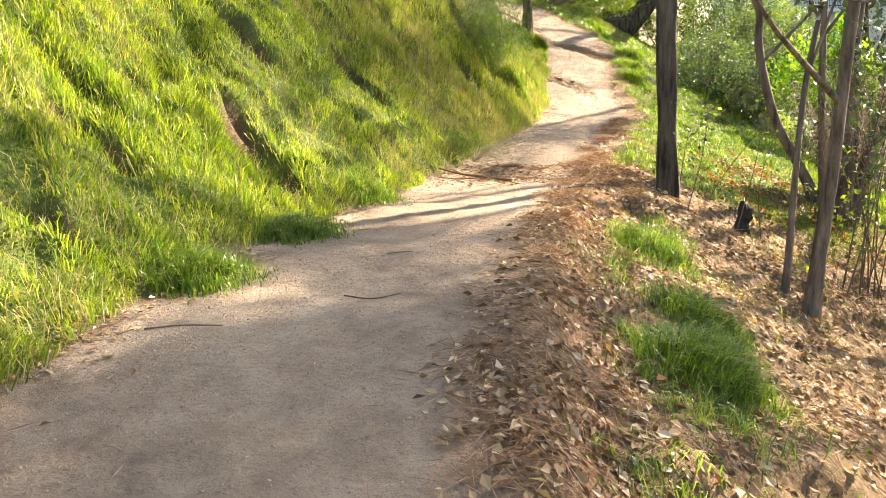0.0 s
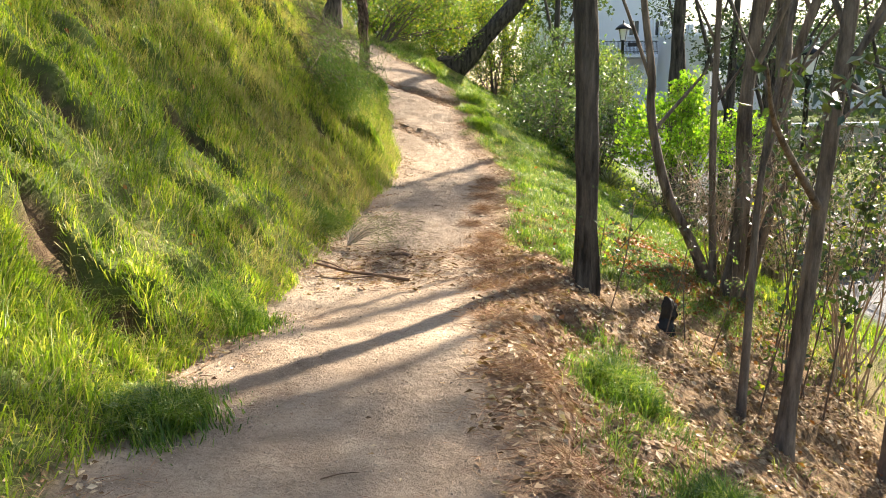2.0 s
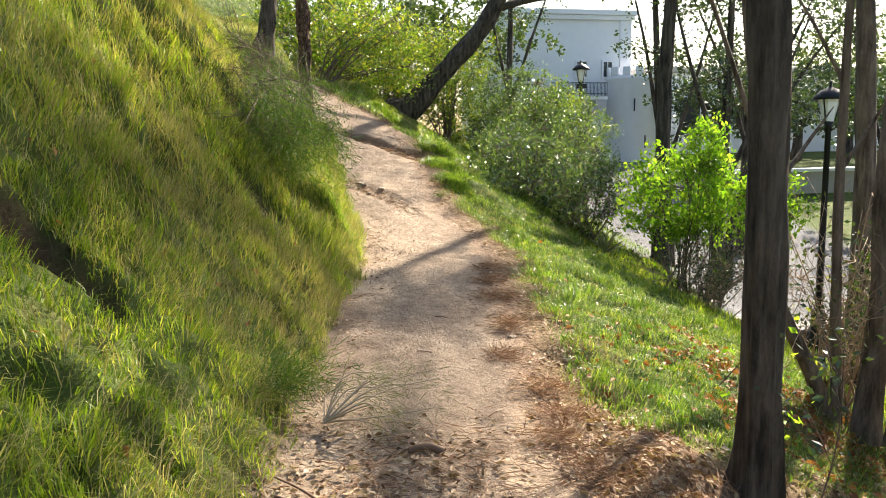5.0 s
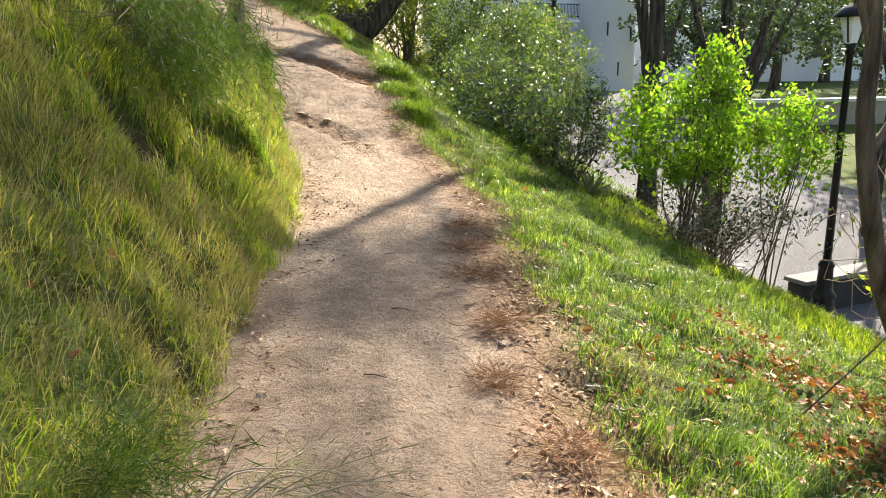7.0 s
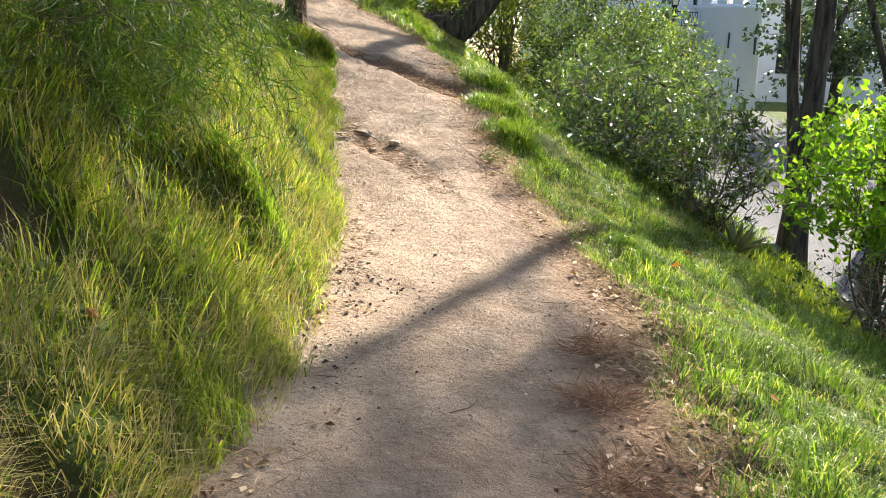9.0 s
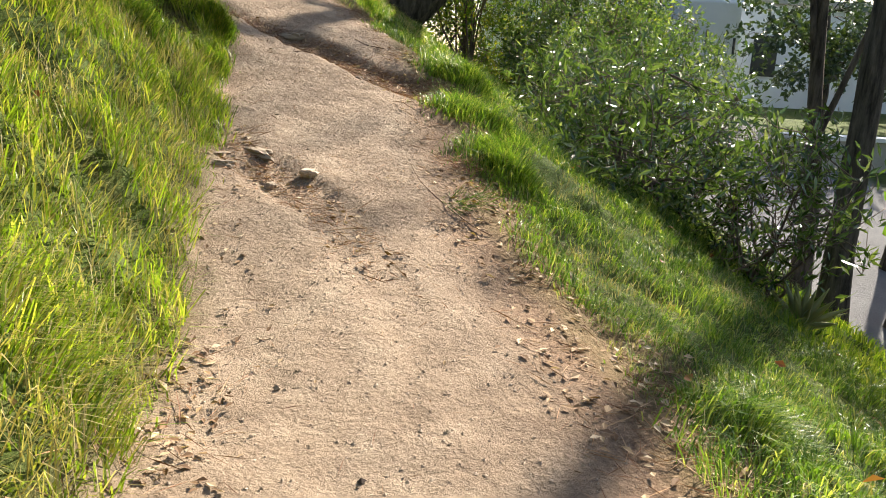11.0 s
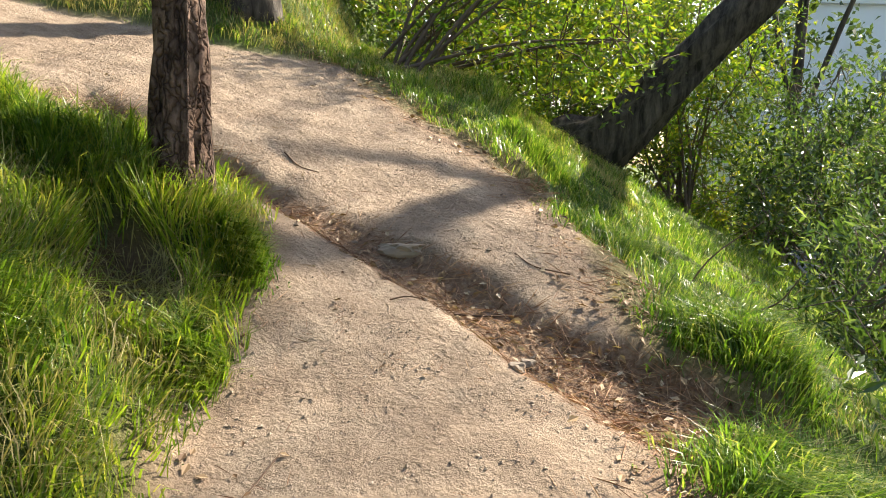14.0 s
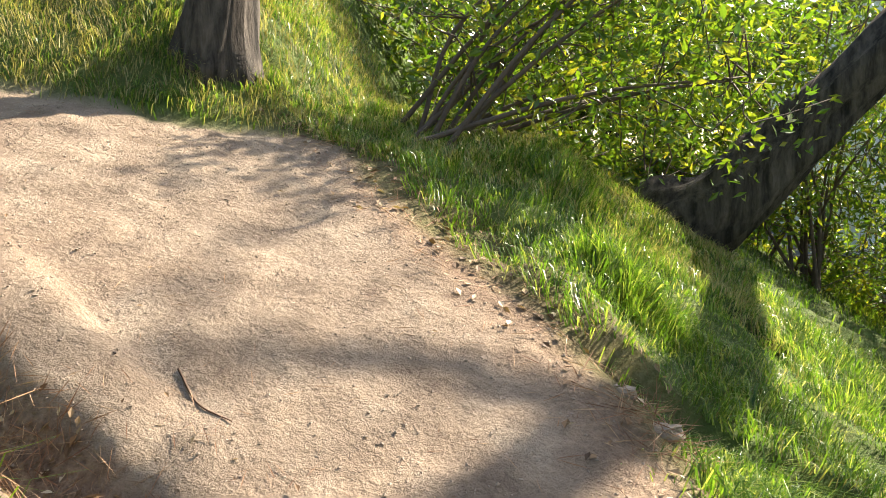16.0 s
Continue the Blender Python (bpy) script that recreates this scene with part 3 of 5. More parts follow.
def leaves_mesh(name, at, way, size, aspect, mat, up=0.3):
    """Many leaves, each a lozenge folded along its rib."""
    n = len(at)
    way = way / (np.linalg.norm(way, axis=1)[:, None] + 1e-9)
    nrm = rng.normal(0, 1, (n, 3)) + [0, 0, up]
    side = np.cross(way, nrm)
    side /= np.linalg.norm(side, axis=1)[:, None] + 1e-9
    nrm = np.cross(side, way)
    L = (size * rng.uniform(0.6, 1.25, n))[:, None]
    W = L * aspect * 0.5
    mid = at + way * L * 0.45 - nrm * L * 0.05
    v = np.stack([at, mid + side * W + nrm * W * 0.35, at + way * L - nrm * L * 0.12, mid - side * W + nrm * W * 0.35], 1).reshape(-1, 3)
    o = (np.arange(n) * 4)[:, None]
    f = np.concatenate([o + [0, 1, 2], o + [0, 2, 3]], 1).ravel()
    return mesh_of(name, v, f, np.full(2 * n, 3), mat)


def along_twigs(starts, ends, per, spread, sag=0.0):
    k = len(starts)
    t = rng.uniform(0.12, 1.0, (k, per, 1))
    d = (ends - starts)[:, None]
    at = starts[:, None] + d * t + rng.normal(0, 1, (k, per, 3)) * spread
    at[..., 2] -= sag * t[..., 0] ** 2
    way = d / np.linalg.norm(d, axis=2, keepdims=True) * 0.7 + rng.normal(0, 0.6, (k, per, 3))
    way[..., 2] -= sag
    return at.reshape(-1, 3), way.reshape(-1, 3)


def in_blob(n, centre, radii, hollow_core=0.3):
    p = rng.normal(0, 1, (n, 3))
    p /= np.linalg.norm(p, axis=1)[:, None]
    r = rng.uniform(hollow_core, 1, n) ** 0.6
    lumps = 1 + 0.55 * vnoise(p[:, 0] * 2.2 + centre[0] * 3 + 20, p[:, 2] * 2.2 + p[:, 1] * 1.7 + centre[1], 3)
    return np.array(centre) + p * (r * lumps)[:, None] * np.array(radii)


def ground_z(x, y):
    return float(height(np.array([x]), np.array([y]))[0])


def shrub(name, base, centre, radii, twigs, per, leaf, aspect, mat, label, wood=TWIG, stems=9, spread=0.05, stem_r=0.012, twig_len=0.4, sag=0.0, core=0.25):
    bx, by = base
    bz = ground_z(bx, by)
    ob = thing(name, (bx, by, bz), label, "shrub")
    tips = in_blob(twigs, centre, radii, core)
    tips[:, 2] = np.maximum(tips[:, 2], height(tips[:, 0], tips[:, 1]) + 0.06)
    foot = np.array([bx, by, bz])
    d = tips - np.array([bx, by, bz - 0.1])
    d /= np.linalg.norm(d, axis=1)[:, None]
    starts = tips - (d * 0.7 + rng.normal(0, 0.35, d.shape)) * twig_len
    lines = []
    main = in_blob(stems, centre, np.array(radii) * 0.8, 0.5)
    mids = []
    for k, m in enumerate(main):
        f0 = foot + np.append(rng.normal(0, 0.07 + 0.05 * radii[0], 2), 0)
        f0[2] = ground_z(f0[0], f0[1]) - 0.03
        bend = f0 + (m - f0) * 0.45 + np.append(rng.normal(0, 0.12, 2), 0.12)
        lines.append(tube([f0, bend, m], [stem_r, stem_r * 0.75, stem_r * 0.3], 6, 10, 0.1, k))
        mids += [bend, f0 + (m - f0) * 0.7, m]
    mids = np.array(mids)
    for k in range(0, twigs, max(1, twigs // 160)):
        j = np.argmin(np.linalg.norm(mids - starts[k], axis=1))
        lines.append(tube([mids[j], (mids[j] + starts[k]) / 2 + rng.normal(0, 0.04, 3), starts[k], tips[k]], [stem_r * 0.4, stem_r * 0.3, stem_r * 0.25, stem_r * 0.12], 4, 7, 0, k))
    tagged(part_mesh("stem_mass", tubes_mesh("stem_mass", lines, wood), ob, "thin brown branching stems"), kind="stuff")
    at, way = along_twigs(starts, tips, per, spread, sag)
    part_mesh("foliage", leaves_mesh("foliage", at, way, leaf, aspect, mat), ob)
    return ob


def tree(name, line, radii, mat, label, limbs=(), crown=(), leaf=0.07, aspect=0.5, leaf_mat=None, rough=0.35, flare=0.5, sides=26, rings=70, per=14, category="tree", group=""):
    """A trunk along a line, limbs as (start share, end), crown as (centre, radii, twigs)."""
    b = line[0]
    ob = thing(name, b, label, category, group)
    part_mesh("trunk", tubes_mesh("trunk", [tube([tuple(Vector(b) - 0.5 * (Vector(line[1]) - Vector(b)).normalized())] + list(line), [radii[0]] + list(radii), sides, rings, rough, int(abs(b[0] * 70)), flare)], mat), ob)
    c = spline(line, 60)
    for k, (share, end) in enumerate(limbs):
        i = int(share * 59)
        r = np.interp(share, np.linspace(0, 1, len(radii)), radii)
        mid = c[i] + (np.array(end) - c[i]) * 0.5 + rng.normal(0, 0.1, 3) + [0, 0, 0.1]
        part_mesh("limb", tubes_mesh("limb", [tube([c[i], mid, end], [r * 0.55, r * 0.4, r * 0.12], 8, 16, 0.2, k)], mat), ob)
    if crown:
        ats, ways, lines = [], [], []
        for centre, rad, twigs in crown:
            tips = in_blob(twigs, centre, rad, 0.2)
            j = c[np.argmin(np.linalg.norm(c - np.array(centre), axis=1))]
            d = tips - j
            d /= np.linalg.norm(d, axis=1)[:, None] + 1e-6
            starts = tips - (d + rng.normal(0, 0.3, d.shape)) * 0.5
            a, w = along_twigs(starts, tips, per, 0.08, 0.05)
            ats.append(a)
            ways.append(w)
            for k in range(0, twigs, 9):
                lines.append(tube([j + (starts[k] - j) * 0.25, (j + starts[k]) / 2 + rng.normal(0, 0.1, 3), tips[k]], [0.018, 0.012, 0.004], 4, 6, 0, k))
        tagged(part_mesh("twig_mass", tubes_mesh("twig_mass", lines, mat), ob, "fine bare twigs"), kind="stuff")
        part_mesh("crown", leaves_mesh("crown", np.vstack(ats), np.vstack(ways), leaf, aspect, leaf_mat), ob)
    return ob


# trees beside the trail
gz = ground_z
tree("tree", [(1.18, 8.0, gz(1.18, 8.0)), (1.16, 7.98, 1.0), (1.13, 7.97, 2.2), (1.09, 7.97, 3.4), (1.15, 8.0, 5.2), (1.25, 8.1, 7.6)], [0.1, 0.09, 0.086, 0.084, 0.07, 0.03], BARK_DARK,
     "upright tree with dark deeply furrowed bark beside the path", [(0.62, (2.4, 8.9, 5.6)), (0.7, (0.2, 7.0, 6.4)), (0.82, (2.0, 7.2, 7.4))],
     [((1.6, 8.2, 6.6), (1.5, 1.5, 1.2), 130), ((2.6, 9.0, 5.7), (0.9, 0.9, 0.6), 60)], 0.06, 0.4, OAK, 0.42, 0.35)


def clump(line, radii, label, mat=BARK_GREY, limbs=(), crown=()):
    b = line[0]
    return tree("tree", [(b[0], b[1], gz(b[0], b[1]))] + line[1:], radii, mat, label, limbs, crown, 0.085, 0.55, OAK, 0.25, 0.3, 14, 44, 12, "tree", "slender stems beside the path")


STEM = "slender bare brown stem in a leafless thicket beside the path"
clump([(3.31, 10.17, 0), (3.12, 10.10, 0.19), (2.80, 10.10, 0.77), (2.63, 10.10, 1.28), (2.53, 10.10, 1.78), (2.52, 10.10, 2.21), (2.40, 10.10, 2.99), (2.27, 10.23, 4.81), (2.79, 10.49, 6.63)], [0.067, 0.057, 0.051, 0.049, 0.043, 0.039, 0.034, 0.024, 0.012], "slender grey-brown stem with a crook half way up", BARK_GREY,
      [(0.45, (3.38, 10.36, 2.34)), (0.6, (1.62, 9.84, 3.77))])
clump([(3.36, 10.10, 0), (3.28, 10.10, 1.20), (3.26, 10.10, 2.30), (3.28, 10.10, 3.51), (3.57, 10.36, 5.59)], [0.043, 0.039, 0.034, 0.029, 0.012], STEM, BARK_GREY, [(0.4, (3.90, 9.97, 2.86)), (0.55, (2.86, 10.49, 3.51))])
# the dense first crown is out of view, placed to shade the path
clump([(3.52, 9.97, 0), (3.60, 9.97, 0.76), (3.57, 9.97, 1.76), (3.62, 9.97, 2.58), (3.70, 9.97, 3.51), (4.09, 10.36, 6.63), (4.48, 10.75, 8.45)], [0.104, 0.083, 0.073, 0.070, 0.063, 0.043, 0.018], "thickest stem of the bare thicket, brown and rough", BARK_GREY,
      [(0.5, (4.87, 10.75, 5.72)), (0.62, (2.92, 9.71, 6.63)), (0.4, (4.09, 9.45, 4.03))], [((4.75, 10.5, 6.4), (1.35, 1.0, 0.7), 300), ((6.04, 9.71, 7.41), (1.3, 1.3, 1.0), 90)])
clump([(3.73, 10.23, 0), (4.04, 10.23, 1.16), (4.29, 10.23, 2.42), (4.61, 10.23, 3.42), (5.26, 10.49, 5.33), (6.04, 10.49, 7.41)], [0.063, 0.055, 0.051, 0.046, 0.034, 0.012], "leaning brown stem of the bare thicket", BARK_GREY, [(0.35, (5.39, 9.97, 3.25)), (0.5, (4.22, 11.01, 4.81))])
clump([(3.64, 9.84, 0), (3.86, 9.84, 0.60), (4.26, 9.84, 1.32), (4.58, 9.84, 1.97), (5.00, 9.84, 2.86), (5.91, 9.71, 5.07)], [0.051, 0.046, 0.043, 0.039, 0.034, 0.012], "strongly leaning brown stem of the bare thicket", BARK_GREY, [(0.4, (5.39, 9.45, 2.47))])
tree("tree", [(2.06, 6.31, gz(2.06, 6.31)), (2.13, 6.31, 0.42), (2.20, 6.27, 1.56), (2.27, 6.25, 2.69), (2.49, 6.37, 4.74), (2.95, 6.59, 7.24)], [0.062, 0.05, 0.046, 0.043, 0.032, 0.015], BARK_GREY, "slim grey tree with leafy low branches",
     [(0.34, (1.24, 5.34, 2.07)), (0.5, (3.06, 5.80, 3.60)), (0.55, (1.59, 7.05, 3.83)), (0.72, (3.63, 7.05, 5.64))], [((1.53, 5.46, 2.01), (0.5, 0.4, 0.12), 9), ((2.27, 5.80, 1.90), (0.3, 0.4, 0.3), 5), ((3.18, 6.82, 5.87), (1.5, 1.4, 1.0), 28), ((4.20, 5.68, 6.78), (1.3, 1.3, 0.9), 60)], 0.095, 0.5, OAK, 0.25, 0.3, 14, 44, 7, "tree", "slender stems beside the path")
clump([(1.99, 6.76, 0), (2.04, 6.82, 0.53), (2.13, 6.93, 1.44), (2.38, 7.05, 2.69), (2.72, 7.27, 4.28)], [0.032, 0.027, 0.024, 0.02, 0.01], "thin young stem beside the slim grey tree", BARK_GREY, [(0.5, (2.72, 6.71, 2.80)), (0.6, (1.93, 7.50, 3.15))])
clump([(3.3, 6.9, 0), (3.35, 6.9, 1.2), (3.3, 7.0, 2.6), (3.5, 7.2, 5.0), (3.7, 7.4, 7.0)], [0.05, 0.043, 0.04, 0.03, 0.015], "bare brown stem lower on the slope", BARK_GREY, [(0.5, (4.2, 6.8, 4.4))], [((3.8, 7.2, 6.4), (1.3, 1.3, 0.9), 18)])
# its high crowns are out of view, placed to shade the path and upper bank
clump([(7.0, 20.0, 0), (7.0, 20.0, 1.6), (7.02, 19.98, 3.4), (7.1, 19.9, 6.0), (7.2, 19.8, 8.6), (7.2, 19.7, 10.6)], [0.18, 0.15, 0.135, 0.125, 0.09, 0.04], "straight dark trunk on the lower slope", BARK_DARK, [(0.7, (8.4, 19.8, 8.4)), (0.75, (5.9, 19.2, 9.2))], [((6.85, 18.6, 8.2), (0.9, 1.0, 0.7), 110), ((7.0, 18.9, 10.6), (2.0, 1.8, 0.9), 190), ((5.9, 18.2, 11.8), (1.6, 1.6, 0.8), 120)])

# two unseen leafy trees, added so that their crowns shade the near path
clump([(4.6, 4.4, 0), (4.6, 4.4, 1.5), (4.7, 4.5, 3.5), (4.9, 4.6, 6.0)], [0.09, 0.08, 0.07, 0.03], "unseen leafy tree added on the slope to shade the path", BARK_GREY, [(0.6, (5.6, 4.6, 4.8))], [((3.03, 6.68, 4.90), (1.4, 0.9, 0.5), 190), ((5.12, 6.08, 4.60), (1.5, 1.5, 1.1), 45), ((4.56, 7.30, 5.90), (1.3, 1.1, 0.7), 90), ((4.3, 8.1, 5.8), (1.2, 1.1, 0.8), 130), ((4.31, 4.42, 4.40), (1.2, 1.2, 0.9), 90)])
clump([(5.6, 7.6, 0), (5.6, 7.6, 1.5), (5.5, 7.6, 3.5), (5.7, 7.8, 5.6)], [0.09, 0.08, 0.07, 0.03], "unseen leafy tree added on the slope to shade the path", BARK_GREY, [(0.6, (6.4, 7.8, 4.6))], [((5.94, 9.07, 5.20), (1.5, 1.4, 0.9), 220), ((4.4, 8.5, 6.1), (1.0, 1.3, 0.6), 260)])

# added tree: its crowns, out of view, shade the upper bank and path
clump([(5.3, 12.2, 0), (5.3, 12.2, 1.5), (5.2, 12.3, 4.0), (5.0, 12.6, 7.0), (4.5, 12.9, 9.4)], [0.13, 0.11, 0.09, 0.07, 0.03], "tall tree added on the slope to shade bank and path", BARK_GREY, [(0.7, (4.2, 13.4, 6.8)), (0.75, (5.0, 15.0, 7.2))], [((4.7, 15.8, 7.4), (1.5, 1.6, 0.9), 110), ((3.11, 16.24, 7.60), (1.5, 1.7, 0.8), 200), ((3.46, 15.98, 9.30), (1.7, 2.0, 0.9), 260), ((5.67, 16.99, 6.20), (0.9, 0.9, 0.6), 150), ((6.27, 17.92, 6.30), (0.6, 0.6, 0.4), 80), ((5.11, 17.44, 7.60), (1.5, 1.5, 0.9), 110), ((3.79, 12.78, 6.80), (1.2, 1.2, 0.8), 14)])

# the pine at the bend, the leaning tree, and the tree behind
tree("pine_tree", [(-0.42, 18.88, gz(-0.42, 18.88)), (-0.41, 18.87, 3.0), (-0.42, 18.9, 3.9), (-0.42, 18.95, 5.2), (-0.3, 19.0, 8.5)], [0.112, 0.1, 0.096, 0.092, 0.05], BARK_PINE,
     "pine trunk with reddish plated bark standing at the path edge", [(0.75, (0.9, 19.6, 7.2)), (0.85, (-1.5, 19.8, 7.8))], [((0.2, 19.4, 8.0), (1.8, 1.8, 1.0), 55)], 0.13, 0.06, BROOM, 0.6, 0.3, sides=40, rings=160, per=20)
tree("leaning_tree", [(2.0, 24.35, gz(2.0, 24.35) - 0.05), (2.42, 24.3, 2.95), (3.12, 24.25, 3.65), (4.07, 24.05, 4.7), (4.67, 23.95, 5.75), (5.17, 24.0, 7.3), (5.6, 24.2, 9.1)], [0.29, 0.25, 0.23, 0.21, 0.19, 0.14, 0.06], BARK_DARK,
     "stout tree leaning steeply out over the slope", [(0.6, (6.6, 23.6, 5.6)), (0.75, (4.8, 25.4, 8.6)), (0.8, (7.0, 25.0, 8.6))], [((6.0, 24.0, 8.6), (2.4, 2.2, 1.5), 190), ((7.2, 23.4, 6.6), (1.4, 1.2, 0.9), 40), ((3.8, 25.4, 8.2), (1.6, 1.6, 1.2), 40)], 0.09, 0.45, OAK, 0.4, 0.35)
tree("tree", [(-1.16, 22.6, gz(-1.16, 22.6) - 0.2), (-1.08, 22.6, gz(-1.16, 22.6) + 0.3), (-0.95, 22.65, 5.3), (-0.8, 22.8, 7.0), (-0.6, 22.9, 9.0)], [0.19, 0.16, 0.14, 0.12, 0.05], BARK_DARK,
     "dark-barked tree with flared roots on the far bank", [(0.6, (0.6, 23.6, 7.4)), (0.7, (-2.2, 23.2, 8.2))], [((-0.4, 23.2, 8.8), (2.0, 1.8, 1.2), 60)], 0.08, 0.45, OAK, 0.4, 0.5)

# dark evergreen trees by the road
for bx, by, lx, top in ((8.16, 19.7, 0.3, 6.0), (8.7, 22.8, -0.5, 6.8), (9.6, 21.6, 1.6, 6.2), (11.5, 24.0, 0.4, 7.0), (12.8, 20.5, 0.8, 6.6), (6.6, 30.0, 0.3, 9.0)):
    b = gz(bx, by)
    tree("evergreen_tree", [(bx, by, b), (bx + 0.1 * lx, by, b + 1.6), (bx + 0.5 * lx, by + 0.1, b + 3.4), (bx + lx, by + 0.2, top)], [0.15, 0.12, 0.1, 0.05], BARK_DARK, "dark evergreen tree beside the road below",
         [(0.5, (bx + lx + 1.6, by - 0.4, top - 0.8)), (0.6, (bx - 1.0, by + 0.6, top - 0.4))],
         [((bx + lx, by, top + 0.2), (2.3, 2.0, 1.5), 75), ((bx + lx + 1.5, by - 0.6, top - 1.4), (1.2, 1.0, 0.8), 36), ((bx - 0.9, by + 0.4, top - 1.0), (1.1, 1.0, 0.7), 30), ((bx + 0.5 * lx, by - 0.3, top - 2.7), (1.9, 1.2, 1.0), 55)], 0.1, 0.6, OAK, 0.3, 0.3, 14, 30, 13, "tree", "evergreens by the road")

# shrubs
shrub("olive_shrub", (3.6, 18.8), (3.55, 18.8, 1.35), (1.1, 1.45, 0.95), 330, 13, 0.125, 0.26, OLIVE, "dense grey-green shrub with narrow shiny leaves", stems=16, stem_r=0.018, twig_len=0.5, spread=0.04)
shrub("olive_shrub", (4.45, 17.9), (4.5, 17.9, 1.05), (0.8, 0.85, 0.85), 170, 13, 0.12, 0.26, OLIVE, "low dark shrub with glossy narrow leaves", stems=12, stem_r=0.016, twig_len=0.5, spread=0.04)
shrub("olive_shrub", (4.0, 20.9), (4.05, 21.0, 1.85), (0.95, 1.2, 0.85), 340, 15, 0.105, 0.23, OLIVE, "grey-green shrub with narrow leaves behind the grass edge", stems=12, stem_r=0.016, twig_len=0.5, spread=0.04)
shrub("lime_shrub", (5.1, 15.7), (5.15, 15.75, 1.25), (0.95, 0.8, 0.75), 330, 15, 0.085, 0.6, LIME, "upright shrub with bright lime-green leaves above bare stems", stems=14, stem_r=0.014, twig_len=0.4, spread=0.05)
shrub("lime_shrub", (5.4, 15.5), (5.35, 15.5, 2.0), (0.32, 0.3, 0.55), 60, 15, 0.08, 0.6, LIME, "tall lime-green shoot of a shrub", stems=5, stem_r=0.012, twig_len=0.35)
shrub("lime_shrub", (6.2, 15.4), (6.3, 15.3, 1.2), (0.6, 0.6, 0.6), 130, 15, 0.08, 0.6, LIME, "low lime-green shrub beside the taller one", stems=7, stem_r=0.012, twig_len=0.35)
shrub("thicket", (5.3, 15.3), (5.3, 15.2, 0.25), (1.2, 0.9, 0.45), 260, 9, 0.06, 0.4, OAK, "brown twiggy undergrowth under the lime shrub", TWIG_DRY, 20, 0.05, 0.01, 0.45)
shrub("willow_shrub", (0.16, 22.9), (1.45, 23.7, 4.3), (1.5, 1.0, 1.1), 520, 13, 0.095, 0.38, WILLOW, "yellow-green leafy shrub on dark arching stems", stems=15, stem_r=0.02, twig_len=0.55, spread=0.06, sag=0.12)
shrub("willow_shrub", (3.6, 25.9), (3.4, 26.2, 4.1), (1.8, 1.2, 1.4), 760, 14, 0.10, 0.36, WILLOW, "yellow-green leafy shrub beside the leaning tree", stems=12, stem_r=0.02, twig_len=0.55, spread=0.06, sag=0.1)
shrub("willow_shrub", (0.6, 26.6), (0.4, 26.6, 5.3), (2.2, 1.2, 1.7), 560, 12, 0.12, 0.4, WILLOW, "tall yellowing shrub beyond the bend", stems=12, stem_r=0.022, twig_len=0.6, spread=0.08, sag=0.1)
shrub("olive_shrub", (5.4, 25.0), (5.3, 24.6, 2.7), (1.8, 1.5, 1.4), 760, 14, 0.10, 0.38, OLIVE, "grey-green leafy shrub below the leaning tree", stems=12, stem_r=0.02, twig_len=0.55, spread=0.06, sag=0.1)
shrub("olive_shrub", (5.6, 21.8), (5.6, 21.9, 1.5), (1.4, 1.3, 1.1), 420, 14, 0.1, 0.3, OLIVE, "grey-green shrub on the slope above the road", stems=12, stem_r=0.018, twig_len=0.5, spread=0.05)
shrub("willow_shrub", (2.4, 26.4), (2.3, 26.3, 3.1), (1.3, 0.9, 0.9), 420, 14, 0.09, 0.38, WILLOW, "low yellow-green shrub behind the leaning tree", stems=10, stem_r=0.015, twig_len=0.5, spread=0.06, sag=0.1)
shrub("willow_shrub", (4.6, 26.6), (4.6, 26.5, 2.4), (1.5, 1.0, 1.1), 460, 14, 0.09, 0.38, WILLOW, "low leafy shrub on the slope behind the leaning tree", stems=10, stem_r=0.015, twig_len=0.5, spread=0.06, sag=0.1)
shrub("olive_shrub", (6.6, 25.4), (6.7, 25.3, 2.2), (1.5, 1.1, 1.3), 420, 14, 0.10, 0.38, OLIVE, "grey-green leafy shrub lower on the slope", stems=10, stem_r=0.018, twig_len=0.5, spread=0.06, sag=0.1)
shrub("leafy_bush", (3.2, 8.1), (3.2, 8.0, 1.5), (0.6, 0.6, 0.7), 90, 9, 0.06, 0.6, OAK, "loose green bush between the bare stems", stems=8, stem_r=0.008, twig_len=0.4, spread=0.05)
shrub("leafy_bush", (4.2, 7.3), (4.1, 7.2, 1.4), (0.8, 0.8, 0.9), 130, 10, 0.08, 0.6, OAK, "loose dark-green bush below the bare stems", stems=9, stem_r=0.009, twig_len=0.45, spread=0.06)
shrub("willow_shrub", (7.2, 27.4), (7.2, 27.4, 2.5), (1.5, 1.3, 1.5), 380, 12, 0.11, 0.4, WILLOW, "green shrub near the lamp post", stems=10, stem_r=0.02, twig_len=0.55, spread=0.06, sag=0.1)
shrub("broom_shrub", (-1.4, 13.6), (-0.95, 13.1, 2.32), (0.85, 1.2, 0.5), 460, 34, 0.12, 0.045, BROOM, "dense dark-green broom shrub overhanging the bank", stems=22, stem_r=0.008, twig_len=0.75, spread=0.035, sag=0.42, core=0.1)
shrub("broom_shrub", (-1.5, 14.7), (-1.15, 14.6, 2.75), (0.9, 1.1, 0.5), 280, 32, 0.12, 0.045, BROOM, "broom shrub with thin trailing stems on the bank", stems=14, stem_r=0.008, twig_len=0.7, spread=0.035, sag=0.4, core=0.1)

